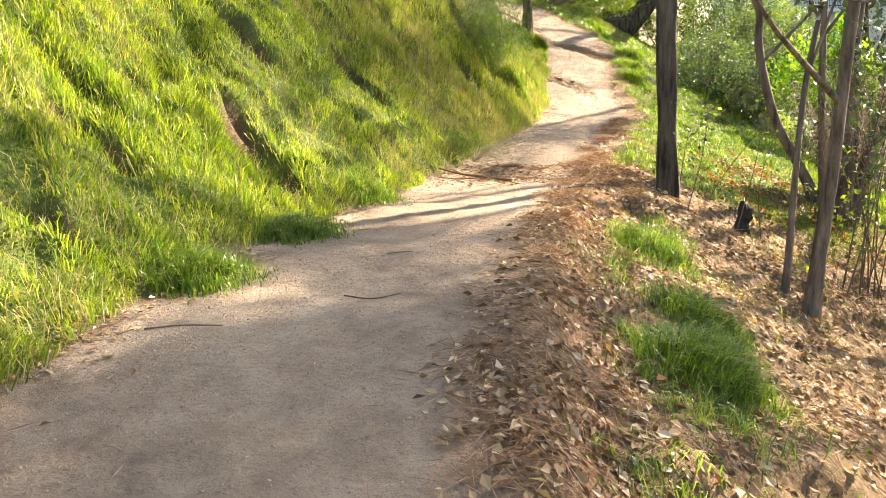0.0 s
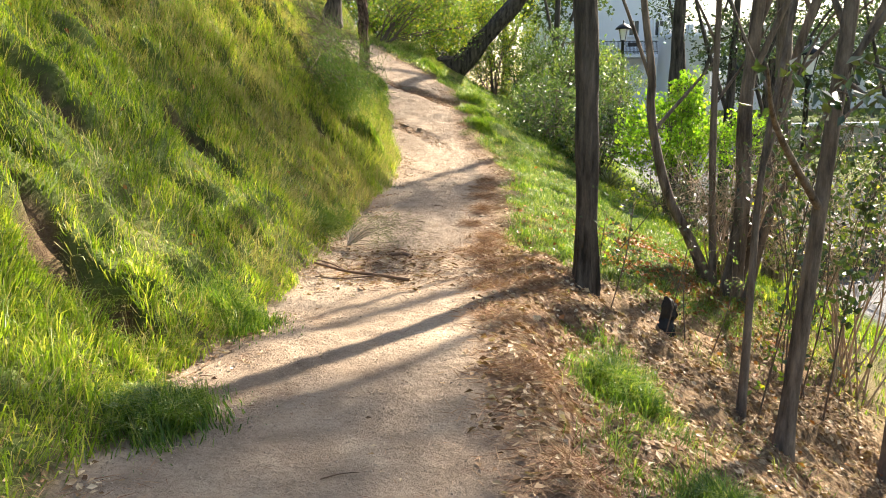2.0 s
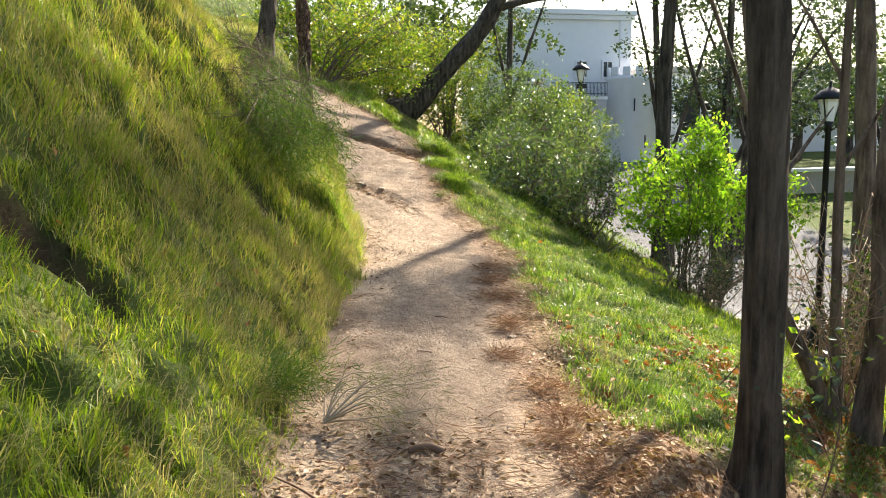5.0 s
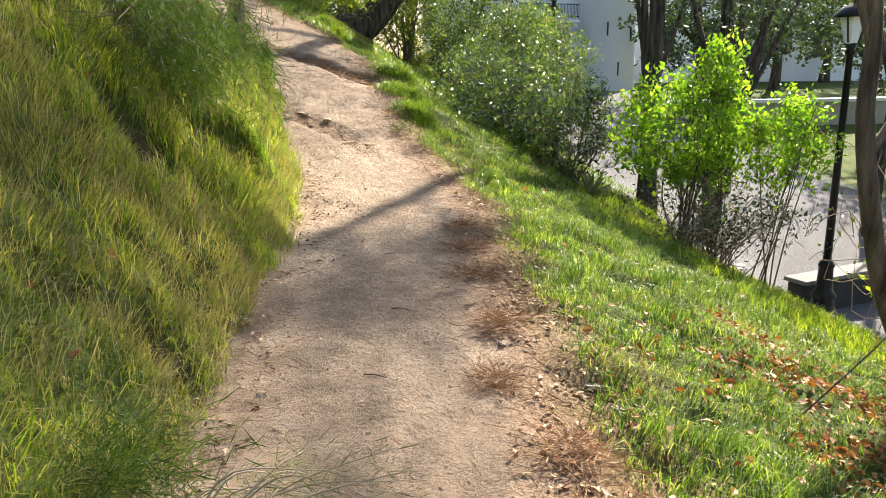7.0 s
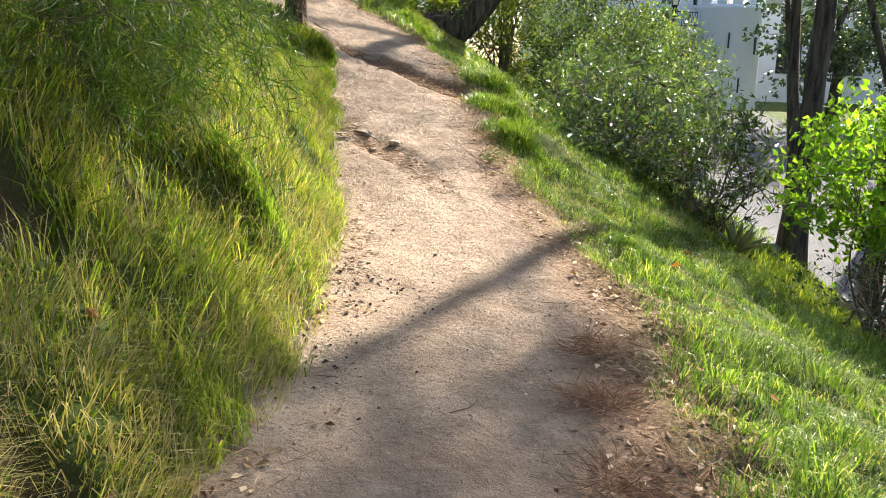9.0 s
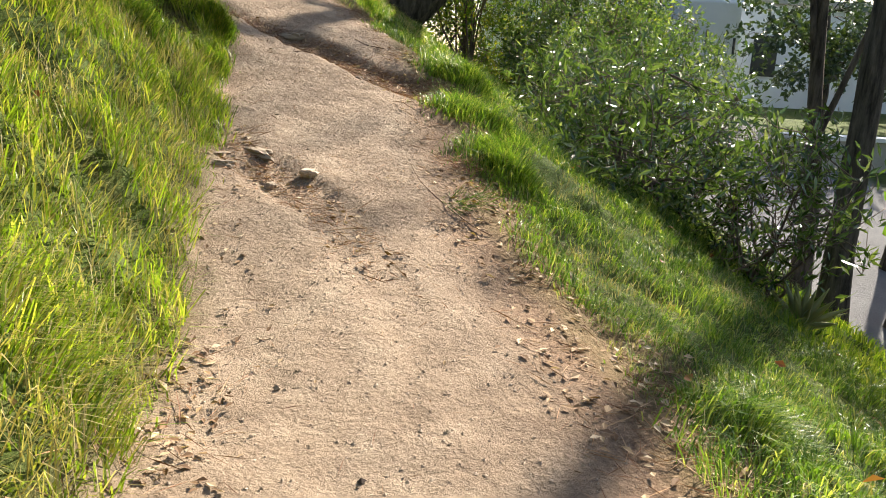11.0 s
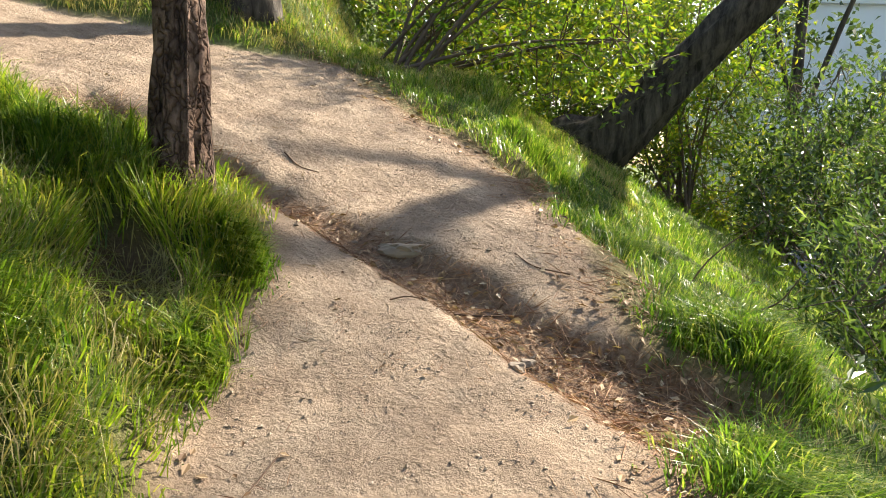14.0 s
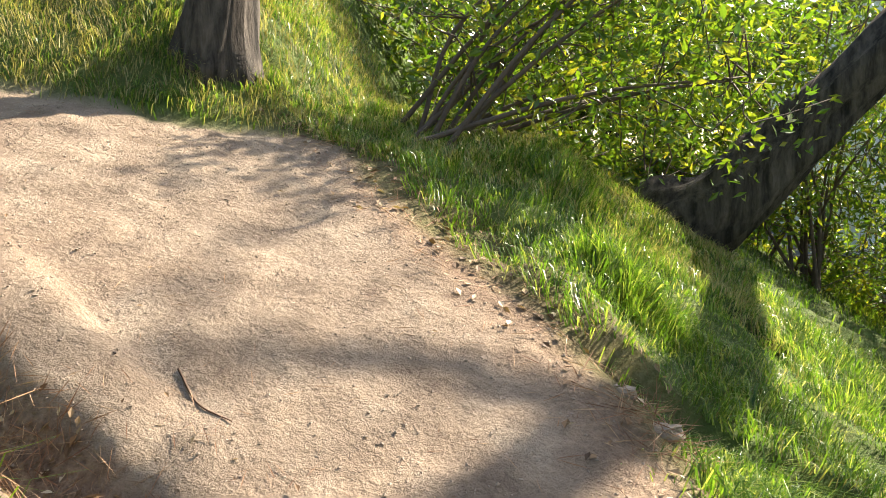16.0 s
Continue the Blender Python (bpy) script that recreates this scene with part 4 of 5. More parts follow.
shrub("thicket", (3.7, 10.4), (3.8, 10.3, 0.85), (1.0, 1.0, 0.85), 240, 3, 0.05, 0.6, OAK, "bare twiggy undergrowth with a few leaves", TWIG_DRY, 26, 0.05, 0.011, 0.5)
shrub("thicket", (4.3, 8.9), (4.3, 8.9, 0.9), (0.9, 0.9, 0.9), 220, 5, 0.06, 0.8, OAK, "bare twiggy undergrowth with round dark leaves", TWIG_DRY, 22, 0.05, 0.011, 0.5)
shrub("thicket", (5.4, 11.4), (5.4, 11.4, 0.4), (1.2, 1.2, 0.9), 260, 5, 0.07, 0.6, WILLOW, "twiggy undergrowth above the road with few leaves", TWIG_DRY, 22, 0.05, 0.011, 0.5)

# woods that close the view
woods = [(-6, 30, 6.5, 3.0, WILLOW), (-2, 33, 7.0, 3.2, FAR), (2.5, 34, 7.5, 3.4, FAR), (6.0, 36, 7.0, 3.2, FAR), (-10, 27, 8, 3.2, FAR), (-4, 29, 4.8, 1.8, WILLOW), (1.5, 30, 5.4, 2.0, WILLOW), (-8, 16, 9, 3.0, FAR), (-9, 21, 9, 3.0, FAR), (-9, 9, 9, 3.0, FAR), (17, 34, 4.5, 3.0, OAK), (22, 36, 5.0, 3.4, OAK), (20, 27, 3.6, 2.6, OAK), (16, 18, 2.6, 2.6, OAK), (20, 20, 3.2, 3.0, OAK), (15, 12, 2.6, 2.6, OAK), (14, 7, 2.6, 2.8, OAK), (13, 2, 3, 3.0, OAK), (28, 40, 6, 4.0, FAR), (36, 46, 7, 5.0, FAR), (-3, 44, 9, 4.5, FAR), (5, 47, 9, 4.5, FAR)]
for bx, by, top, r, mt in woods:
    b = gz(bx, by)
    tree("woodland_tree", [(bx, by, b), (bx + 0.1, by, b + 0.4 * (top - b)), (bx - 0.1, by + 0.1, top)], [0.22, 0.17, 0.08], BARK_DARK, "leafy tree in the woods around the hillside", [(0.55, (bx + 0.6 * r, by, top)), (0.6, (bx - 0.6 * r, by - 0.4, top - 0.3))],
         [((bx, by, top - 0.2), (r, r, r * 0.75), 170), ((bx + 0.5 * r, by - 0.4 * r, top - 0.45 * r), (0.7 * r, 0.7 * r, 0.5 * r), 80), ((bx - 0.5 * r, by - 0.3 * r, top - 0.5 * r), (0.7 * r, 0.6 * r, 0.5 * r), 80)], 0.2, 0.6, mt, 0.2, 0.3, 10, 16, 13, "tree", "woods around the hillside")

# ---- buildings and road furniture ----
PLASTER = plain("white_plaster", (0.72, 0.73, 0.76), 0.85, 0, 0.05, 3.0, 0.05)
STONE = plain("pale_stone", (0.36, 0.34, 0.31), 0.9, 0, 0.2, 8.0, 0.3)
COPING = plain("weathered_coping", (0.15, 0.14, 0.13), 0.9, 0, 0.3, 9.0, 0.3)
DARKWALL = plain("dark_stone", (0.03, 0.028, 0.026), 0.9, 0, 0.4, 9.0, 0.4)
IRON = plain("black_iron", (0.012, 0.013, 0.014), 0.4, 0.6, 0.2, 30.0, 0.05)
GLASS = plain("dark_window_glass", (0.03, 0.035, 0.04), 0.08, 0, 0.1, 4.0, 0.0)
LANTERN = plain("milky_lantern_glass", (0.75, 0.76, 0.76), 0.2, 0, 0.05, 8.0, 0.0)

house = thing("white_house", (12, 38, 0.5), "white plastered house with a balcony and round tower", "house")
bm = bmesh.new()
box(bm, (9.0, 38.0, -0.5), (14.9, 46, 7.4), 0.03)
part("wall", bm, PLASTER, house)
bm = bmesh.new()
box(bm, (8.8, 37.75, 7.4), (15.1, 46.2, 7.62), 0.03)
box(bm, (8.9, 37.85, 7.2), (15.0, 38.0, 7.396), 0.02)
part("roof", bm, PLASTER, house, "flat roof with a moulded white cornice")
bm = bmesh.new()
box(bm, (14.3, 37.9, 0), (14.62, 37.997, 7.19), 0.02)
part("pilaster", bm, PLASTER, house)


def window(x0, x1, z0, z1):
    bm = bmesh.new()
    for lo, hi in (((x0 - 0.09, 37.93, z0 - 0.09), (x0, 37.996, z1 + 0.09)), ((x1, 37.93, z0 - 0.09), (x1 + 0.09, 37.996, z1 + 0.09)), ((x0, 37.93, z1), (x1, 37.996, z1 + 0.09)), ((x0, 37.9, z0 - 0.1), (x1, 37.996, z0)), (((x0 + x1) / 2 - 0.02, 37.95, z0), ((x0 + x1) / 2 + 0.02, 37.996, z1))):
        box(bm, lo, hi, 0.01)
    w = part("window", bm, PLASTER, house, "small window with a white frame")
    bm = bmesh.new()
    box(bm, (x0, 37.975, z0), (x1, 37.994, z1))
    part("pane", bm, GLASS, w)


window(12.3, 12.75, 4.75, 5.4)
window(9.75, 10.15, 4.55, 4.95)
window(13.55, 13.95, 4.75, 5.4)
bm = bmesh.new()
box(bm, (10.8, 37.2, 3.72), (13.45, 37.995, 3.86), 0.02)
box(bm, (11.1, 37.45, 3.5), (11.25, 37.995, 3.717), 0.02)
box(bm, (13.0, 37.45, 3.5), (13.15, 37.995, 3.717), 0.02)
balcony = part("balcony", bm, PLASTER, house, "narrow balcony with an iron railing")
bm = bmesh.new()
for z in (3.95, 4.42):
    box(bm, (10.82, 37.22, z), (13.43, 37.26, z + 0.035), 0.008)
for k in range(41):
    xk = 10.84 + k * 0.0643
    box(bm, (xk, 37.23, 3.86), (xk + 0.016, 37.25, 4.42))
part("railing", bm, IRON, balcony)
bm = bmesh.new()
box(bm, (12.0, 37.15, 4.2), (12.45, 37.33, 4.38), 0.02)
part("planter", bm, DARKWALL, balcony)

tower = bmesh.new()
lathe(tower, [(1.35, -0.8), (1.32, 1.0), (1.22, 4.5), (1.3, 4.6), (1.3, 4.75)], 36, (15.0, 38.0, 0))
part("tower", tower, PLASTER, house, "round white tower with arrow slits", True)
for k in range(14):
    a = k * 2 * math.pi / 14
    bm = bmesh.new()
    turn = Matrix.Rotation(a, 4, "Z")
    cx, cy = 15.0 + 1.2 * math.cos(a), 38.0 + 1.2 * math.sin(a)
    box(bm, (cx - 0.09, cy - 0.17, 4.75), (cx + 0.09, cy + 0.17, 5.15), 0.05, turn)
    part("merlon", bm, PLASTER, house)
for a, z in ((-112, 3.2), (-62, 3.0), (-90, 1.6)):
    bm = bmesh.new()
    cx, cy = 15.0 + 1.25 * math.cos(radians(a)), 38.0 + 1.25 * math.sin(radians(a))
    box(bm, (cx - 0.03, cy - 0.06, z), (cx + 0.03, cy + 0.06, z + 0.55), 0.0, Matrix.Rotation(radians(a + 90), 4, "Z"))
    part("arrow_slit", bm, GLASS, house)

annex = thing("white_house", (24, 42, 0), "long low white house with a terrace wall", "house")
bm = bmesh.new()
box(bm, (17.5, 41, -1), (34, 50, 5.2), 0.03)
part("wall", bm, PLASTER, annex)
bm = bmesh.new()
box(bm, (17.2, 40.7, 5.2), (34.3, 50.3, 5.5), 0.04)
part("roof", bm, STONE, annex)
for k in range(5):
    bm = bmesh.new()
    box(bm, (19 + 3 * k, 40.96, 2.4), (20.1 + 3 * k, 40.996, 4.0), 0.0)
    part("window", bm, GLASS, annex)

terrace = thing("retaining_wall", (16, 30, -1), "long pale retaining wall along the road", "wall")
bm = bmesh.new()
box(bm, (13.5, 30.0, -3), (34, 30.5, 0.75), 0.03)
part("wall", bm, STONE, terrace)
bm = bmesh.new()
box(bm, (13.4, 29.9, 0.75), (34.1, 30.6, 0.87), 0.02)
part("coping", bm, PLASTER, terrace)

low = thing("low_wall", (9.6, 17.7, -2.2), "low dark stone wall with a pale coping beside the road", "wall")
turn = Matrix.Rotation(radians(12), 4, "Z")
bm = bmesh.new()
box(bm, (8.3, 17.45, -2.6), (11.4, 17.8, -1.52), 0.03, turn)
part("wall", bm, DARKWALL, low)
bm = bmesh.new()
box(bm, (8.25, 17.4, -1.516), (11.45, 17.85, -1.44), 0.02, turn)
part("coping", bm, COPING, low)


def lamp_post(x, y, z, h):
    ob = thing("street_lamp", (x, y, z), "black iron street lamp with a glass lantern", "lamp", "street lamps")
    bm = bmesh.new()
    lathe(bm, [(0.27, -0.1), (0.27, 0.1), (0.2, 0.16), (0.17, 0.35), (0.2, 0.4), (0.13, 0.5), (0.11, 0.85), (0.13, 0.9), (0.075, 1.0)], 20, (x, y, z))
    part("base", bm, IRON, ob, smooth=True)
    bm = bmesh.new()
    lathe(bm, [(0.065, 1.0), (0.05, h - 0.75), (0.075, h - 0.72), (0.05, h - 0.66), (0.1, h - 0.58)], 14, (x, y, z))
    part("pole", bm, IRON, ob, smooth=True)
    bm = bmesh.new()
    lathe(bm, [(0.1, h - 0.57), (0.19, h - 0.2)], 8, (x, y, z))
    part("lantern", bm, LANTERN, ob, "milky glass lantern")
    bm = bmesh.new()
    lathe(bm, [(0.29, h - 0.2), (0.27, h - 0.15), (0.17, h - 0.05), (0.05, h + 0.0), (0.02, h + 0.04), (0.03, h + 0.08), (0.01, h + 0.12)], 16, (x, y, z))
    part("cap", bm, IRON, ob, smooth=True)
    for k in range(4):
        a = k * math.pi / 2 + 0.4
        bm = bmesh.new()
        lathe(bm, [(0.012, 0), (0.012, 0.38)], 6)
        bmesh.ops.transform(bm, matrix=Matrix.Translation((x + 0.105 * math.cos(a), y + 0.105 * math.sin(a), z + h - 0.57)) @ Matrix.Rotation(a, 4, "Z") @ Matrix.Rotation(0.235, 4, "Y"), verts=bm.verts)
        part("frame_bar", bm, IRON, ob)


lamp_post(9.03, 29.5, gz(9.03, 29.5), 4.5 - gz(9.03, 29.5))
lamp_post(8.44, 16.8, gz(8.44, 16.8), 4.9)


# ---- litter, stones and small things ----
LITTER = leafy("fallen_leaf", [(0.0, (0.09, 0.05, 0.028)), (0.35, (0.2, 0.115, 0.06)), (0.7, (0.36, 0.25, 0.15)), (1.0, (0.55, 0.45, 0.34))], 0.12, 0.7, 0.3)
RUST = leafy("rust_leaf", [(0.0, (0.12, 0.04, 0.015)), (0.5, (0.27, 0.095, 0.03)), (1.0, (0.42, 0.21, 0.08))], 0.2, 0.6, 0.3)
NEEDLE = leafy("pine_needle", [(0.0, (0.15, 0.068, 0.038)), (0.5, (0.31, 0.165, 0.095)), (1.0, (0.48, 0.33, 0.21))], 0.05, 0.7, 0.3)
PEBBLE = plain("grit", (0.29, 0.225, 0.165), 0.9, 0, 0.55, 40, 0.2)
PALE = plain("pale_sandstone", (0.36, 0.285, 0.21), 0.9, 0, 0.25, 14, 0.5)
ROCK = plain("sandstone", (0.25, 0.195, 0.14), 0.92, 0, 0.3, 14, 0.5)
CLOD = plain("dark_crumb", (0.045, 0.03, 0.022), 0.95, 0, 0.4, 40, 0.3)
ASH = plain("charred_wood", (0.012, 0.011, 0.01), 0.8, 0, 0.3, 20, 0.4)
DEAD = plain("bleached_twig", (0.36, 0.29, 0.21), 0.9, 0, 0.3, 30, 0.2)
BROWNWOOD = plain("fallen_wood", (0.13, 0.075, 0.045), 0.9, 0, 0.45, 22, 0.4)


def strewn(name, x, y, size, aspect, mat, label, up=3.0, lift=0.006, category="leaf litter"):
    at = np.stack([x, y, height(x, y) + lift + rng.uniform(0, 0.012, len(x))], 1)
    a = rng.uniform(0, 6.283, len(x))
    sx, sy = slope_at(x, y)
    way = np.stack([np.cos(a), np.sin(a), sx * np.cos(a) + sy * np.sin(a) + rng.normal(0.05, 0.12, len(x))], 1)
    return tagged(new(name, leaves_mesh(name, at, way, size, aspect, mat, up)), label, category, kind="stuff")


def verge(x, y):
    dl, dr, df = regions(x, y)
    lump = 0.35 + 0.9 * step(-0.1, 0.3, fbm(x * 2.6, y * 2.6, 81, 3))
    return np.clip(lump * step(-0.35, 0.02, dr) * (1 - step(0.25, 0.6, dr)) * np.where(y > 12, 0.65, 1.0), 0, 1)


def under_trees(x, y):
    dl, dr, df = regions(x, y)
    return np.clip(step(0.1, 0.5, dr) * (1 - step(3.2, 4.2, dr)) * (1 - step(8.2, 9.2, y - np.clip(1.2 * (x - 1.9), 0, 1.6))) * (0.3 + 0.9 * step(-0.2, 0.25, fbm(x * 2, y * 2, 82, 3))), 0, 1)


def toe(x, y):
    dl, dr, df = regions(x, y)
    return 0.85 * np.exp(-((dl + 0.02) / 0.19) ** 2) * step(-0.15, 0.2, fbm(x * 3, y * 3, 83, 2) + 0.1) * (1 - 0.7 * step(14, 16, y))


def tread(x, y):
    dl, dr, df = regions(x, y)
    on = step(0, 0.1, -dl) * step(0, 0.1, -dr) * step(0, 0.1, -df)
    return on * (0.15 + 0.85 * step(0.0, 0.35, fbm(x * 1.7, y * 1.7, 84, 3)))


x, y = scatter(32000, -0.8, 2.2, 1.5, 22.6, verge)
strewn("leaf_litter", x, y, 0.042, 0.55, LITTER, "dry brown leaves along the lower edge of the path")
x, y = scatter(62000, -0.8, 2.2, 1.5, 22.6, verge)
strewn("pine_needles", x, y, 0.13, 0.03, NEEDLE, "reddish pine needles along the lower edge of the path", 1.0)
x, y = scatter(60000, -0.8, 1.6, 1.5, 9.0, verge)
strewn("pine_needles", x, y, 0.1, 0.035, NEEDLE, "thick mat of reddish needles on the shoulder of the path", 0.8, 0.012)
x, y = scatter(16000, -0.8, 1.6, 1.5, 9.0, verge)
strewn("leaf_litter", x, y, 0.05, 0.6, LITTER, "curled dry leaves on the shoulder of the path", 1.2, 0.014)
x, y = scatter(36000, -0.3, 5, 1.5, 10.6, under_trees)
strewn("leaf_litter", x, y, 0.055, 0.6, LITTER, "dry brown leaves under the trees", 2.0)
x, y = scatter(30000, -0.3, 5, 1.5, 10.6, under_trees)
strewn("pine_needles", x, y, 0.15, 0.028, NEEDLE, "pine needles under the trees", 1.0)
x, y = scatter(32000, 0.9, 5, 6.6, 11.8, lambda x, y: np.exp(-((x - 2.85) ** 2 + (y - 9.9) ** 2) / 0.7) * (0.15 + 0.85 * step(-0.1, 0.25, fbm(x * 2.2, y * 2.2, 87, 3))) + 0.03 * np.exp(-((x - 1.5) ** 2 + (y - 9.6) ** 2) / 0.7))
strewn("rust_leaves", x, y, 0.052, 0.75, RUST, "rust-orange fallen leaves round the stems", 1.2, 0.04)
x, y = scatter(700, -3.5, 4.5, 2, 19, lambda x, y: 0.5 * (np.maximum(left_edge(y) - x, x - right_edge(y)) > 0.25))
strewn("rust_leaves", x, y, 0.06, 0.7, RUST, "scattered orange leaves caught in the grass", 1.5, 0.06)
x, y = scatter(26000, -2.6, 0.4, 1.5, 19, toe)
strewn("leaf_litter", x, y, 0.04, 0.55, LITTER, "dry leaves at the foot of the bank")
x, y = scatter(26000, -2.6, 0.4, 1.5, 19, toe)
strewn("pine_needles", x, y, 0.12, 0.03, NEEDLE, "needles at the foot of the bank", 1.0)
x, y = scatter(2400, -2.2, 2, 1.5, 23, tread)
strewn("leaf_litter", x, y, 0.026, 0.5, LITTER, "leaf scraps on the trodden path", 4.0, 0.003)
x, y = scatter(20000, -2.2, 2, 1.5, 23, tread)
strewn("pine_needles", x, y, 0.075, 0.035, NEEDLE, "loose needles on the trodden path", 3.0, 0.003)


def rill_cover(x, y):
    return step(0.012, 0.032, trace(x, y, RILL)) + 0.6 * step(0.012, 0.03, trace(x, y, GULLY))


x, y = scatter(50000, -1.4, 2, 14.5, 20.2, rill_cover)
strewn("pine_needles", x, y, 0.12, 0.03, NEEDLE, "needles and straw washed into the rill", 1.0, 0.004)
x, y = scatter(12000, -1.4, 2, 14.5, 20.2, rill_cover)
strewn("leaf_litter", x, y, 0.035, 0.5, LITTER, "leaf scraps washed into the rill", 2.0, 0.004)
x, y = scatter(3000, -1.2, 0.6, 7.3, 9.3, lambda x, y: np.exp(-((x + 0.55) / 0.5) ** 2 - ((y - 8.2) / 0.6) ** 2))
strewn("leaf_litter", x, y, 0.045, 0.5, LITTER, "brown leaves caught by the fallen branch", 1.5)
x, y = scatter(7000, -1.2, 0.8, 7.3, 9.3, lambda x, y: np.exp(-((x + 0.4) / 0.6) ** 2 - ((y - 8.2) / 0.6) ** 2))
strewn("pine_needles", x, y, 0.13, 0.03, NEEDLE, "needles caught by the fallen branch", 1.0)


def grit(name, x, y, size, mat, label):
    """Many small stones, each an uneven eight-faced lump."""
    n = len(x)
    r = size * rng.uniform(0.4, 1.0, n) ** 2
    corners = np.array([[1, 0, 0], [0, 1, 0], [-1, 0, 0], [0, -1, 0], [0, 0, 1], [0, 0, -1]], float)
    v = corners[None] * rng.uniform(0.55, 1.3, (n, 6, 1)) + rng.normal(0, 0.15, (n, 6, 3))
    a = rng.uniform(0, 6.283, n)
    c, s = np.cos(a)[:, None], np.sin(a)[:, None]
    v = np.stack([v[..., 0] * c - v[..., 1] * s, v[..., 0] * s + v[..., 1] * c, v[..., 2] * 0.65], -1) * r[:, None, None]
    v += np.stack([x, y, height(x, y) + 0.25 * r], 1)[:, None]
    t = np.array([[0, 1, 4], [1, 2, 4], [2, 3, 4], [3, 0, 4], [1, 0, 5], [2, 1, 5], [3, 2, 5], [0, 3, 5]])
    f = (np.arange(n)[:, None, None] * 6 + t).ravel()
    return tagged(new(name, mesh_of(name, v.reshape(-1, 3), f, np.full(8 * n, 3), mat)), label, "gravel", kind="stuff")


def on_trail(x, y):
    dl, dr, df = regions(x, y)
    return step(-0.05, 0.05, -dl) * step(-0.1, 0.05, -dr) * step(0, 0.1, -df)


x, y = scatter(46000, -2.2, 2, 1.6, 23, on_trail)
grit("gravel", x, y, 0.0085, PEBBLE, "fine grit on the sandy path")
x, y = scatter(6500, -2.2, 2, 1.6, 23, lambda x, y: tread(x, y) * np.where((y > 6) & (y < 14), 0.42, 0.05) * (0.12 + step(0.05, 0.4, fbm(x * 2.2, y * 2.2, 88, 3))))
grit("crumbs", x, y, 0.0115, CLOD, "dark crumbs of cones and bark on the path")
x, y = rng.normal(0.2, 0.2, 90), rng.normal(13.45, 0.3, 90)
grit("crumbs", x, y, 0.013, CLOD, "dark cone scales and bark crumbs in a patch on the path")
x, y = rng.normal(-0.15, 0.16, 60), rng.normal(12.6, 0.25, 60)
grit("crumbs", x, y, 0.015, CLOD, "dark cone scales at the foot of the bank")
x, y = scatter(600, -0.3, 1.9, 14, 20, lambda x, y: on_trail(x, y) * (0.07 + rill_cover(x, y)))
grit("gravel", x, y, 0.02, ROCK, "small stones loose in the washed-out rills")


def rock(x, y, sx, sy, sz, turn, label, sink=0.3, mat=ROCK):
    bm = bmesh.new()
    bmesh.ops.create_icosphere(bm, subdivisions=3, radius=1)
    for v in bm.verts:
        p = v.co.copy()
        k = 1 + 0.5 * noise.noise(p * 1.4 + Vector((x * 9, y * 5, 0))) + 0.25 * noise.noise(p * 3.5 + Vector((x, y, 3))) + 0.1 * noise.noise(p * 9)
        q = p * k
        q.z = max(min(q.z, 0.62 + 0.1 * noise.noise(p * 2)), -0.8)
        v.co = Vector((q.x * sx, q.y * sy, q.z * sz))
    bmesh.ops.rotate(bm, verts=bm.verts, cent=(0, 0, 0), matrix=Matrix.Rotation(radians(turn), 3, "Z"))
    bmesh.ops.translate(bm, verts=bm.verts, vec=(x, y, gz(x, y) + sz * (0.5 - sink)))
    me = bpy.data.meshes.new("rock")
    for f in bm.faces:
        f.smooth = False
    bm.to_mesh(me)
    bm.free()
    me.materials.append(mat)
    return tagged(new("rock", me), label, "rock")


rock(0.53, 16.41, 0.054, 0.046, 0.032, 20, "pale flat-topped stone lying on the path", 0.1, PALE)
rock(0.32, 16.28, 0.035, 0.028, 0.03, 50, "small dark stone beside the flat-topped one")
rock(0.03, 16.72, 0.07, 0.05, 0.035, 10, "flat sandy slab at the foot of the bank", 0.6)
rock(0.06, 16.52, 0.06, 0.04, 0.03, -20, "flat sandy slab at the foot of the bank", 0.6)
rock(0.5, 19.2, 0.12, 0.05, 0.05, -14, "flat stone ledge across the washed-out rill", 0.45, ROCK)
rock(1.03, 18.41, 0.03, 0.025, 0.03, 0, "small round stone in the washed-out rill")
rock(0.98, 18.3, 0.035, 0.025, 0.03, 40, "small round stone in the washed-out rill")
rock(1.25, 20.15, 0.05, 0.035, 0.035, 10, "pale stone at the grass edge of the path")
rock(1.15, 20.3, 0.03, 0.03, 0.03, 60, "pale stone at the grass edge of the path")
rock(0.22, 16.78, 0.055, 0.22, 0.04, 32, "worn sandy hump of earth in the washed-out rill", 0.75, ROCK)
rock(0.95, 9.9, 0.04, 0.03, 0.02, 0, "small white stone at the grass edge")
rock(0.68, 10.4, 0.035, 0.025, 0.02, 70, "small white stone at the grass edge")
for k, (px, py) in enumerate(((7.3, 17.6), (7.6, 17.9), (7.1, 18.1), (7.9, 18.3), (7.0, 17.2))):
    rock(px, py, 0.16, 0.12, 0.1, 37 * k, "whitish boulder edging the road below", 0.3, STONE)


def stick(name, points, r0, r1, mat, label, category="twig", forks=()):
    ob = thing(name, points[0], label, category)
    part_mesh("stem", tubes_mesh("stem", [tube(points, [r0, (r0 + r1) / 2, r1], 8, 18, 0.35, int(points[0][1] * 7))], mat), ob)
    for f in forks:
        part_mesh("side_twig", tubes_mesh("side_twig", [tube(f, [r0 * 0.5, r0 * 0.35, r1 * 0.5], 6, 12, 0.2, 3)], mat), ob)
    return ob


def lie(x, y, up=0.0):
    return (x, y, gz(x, y) + up)


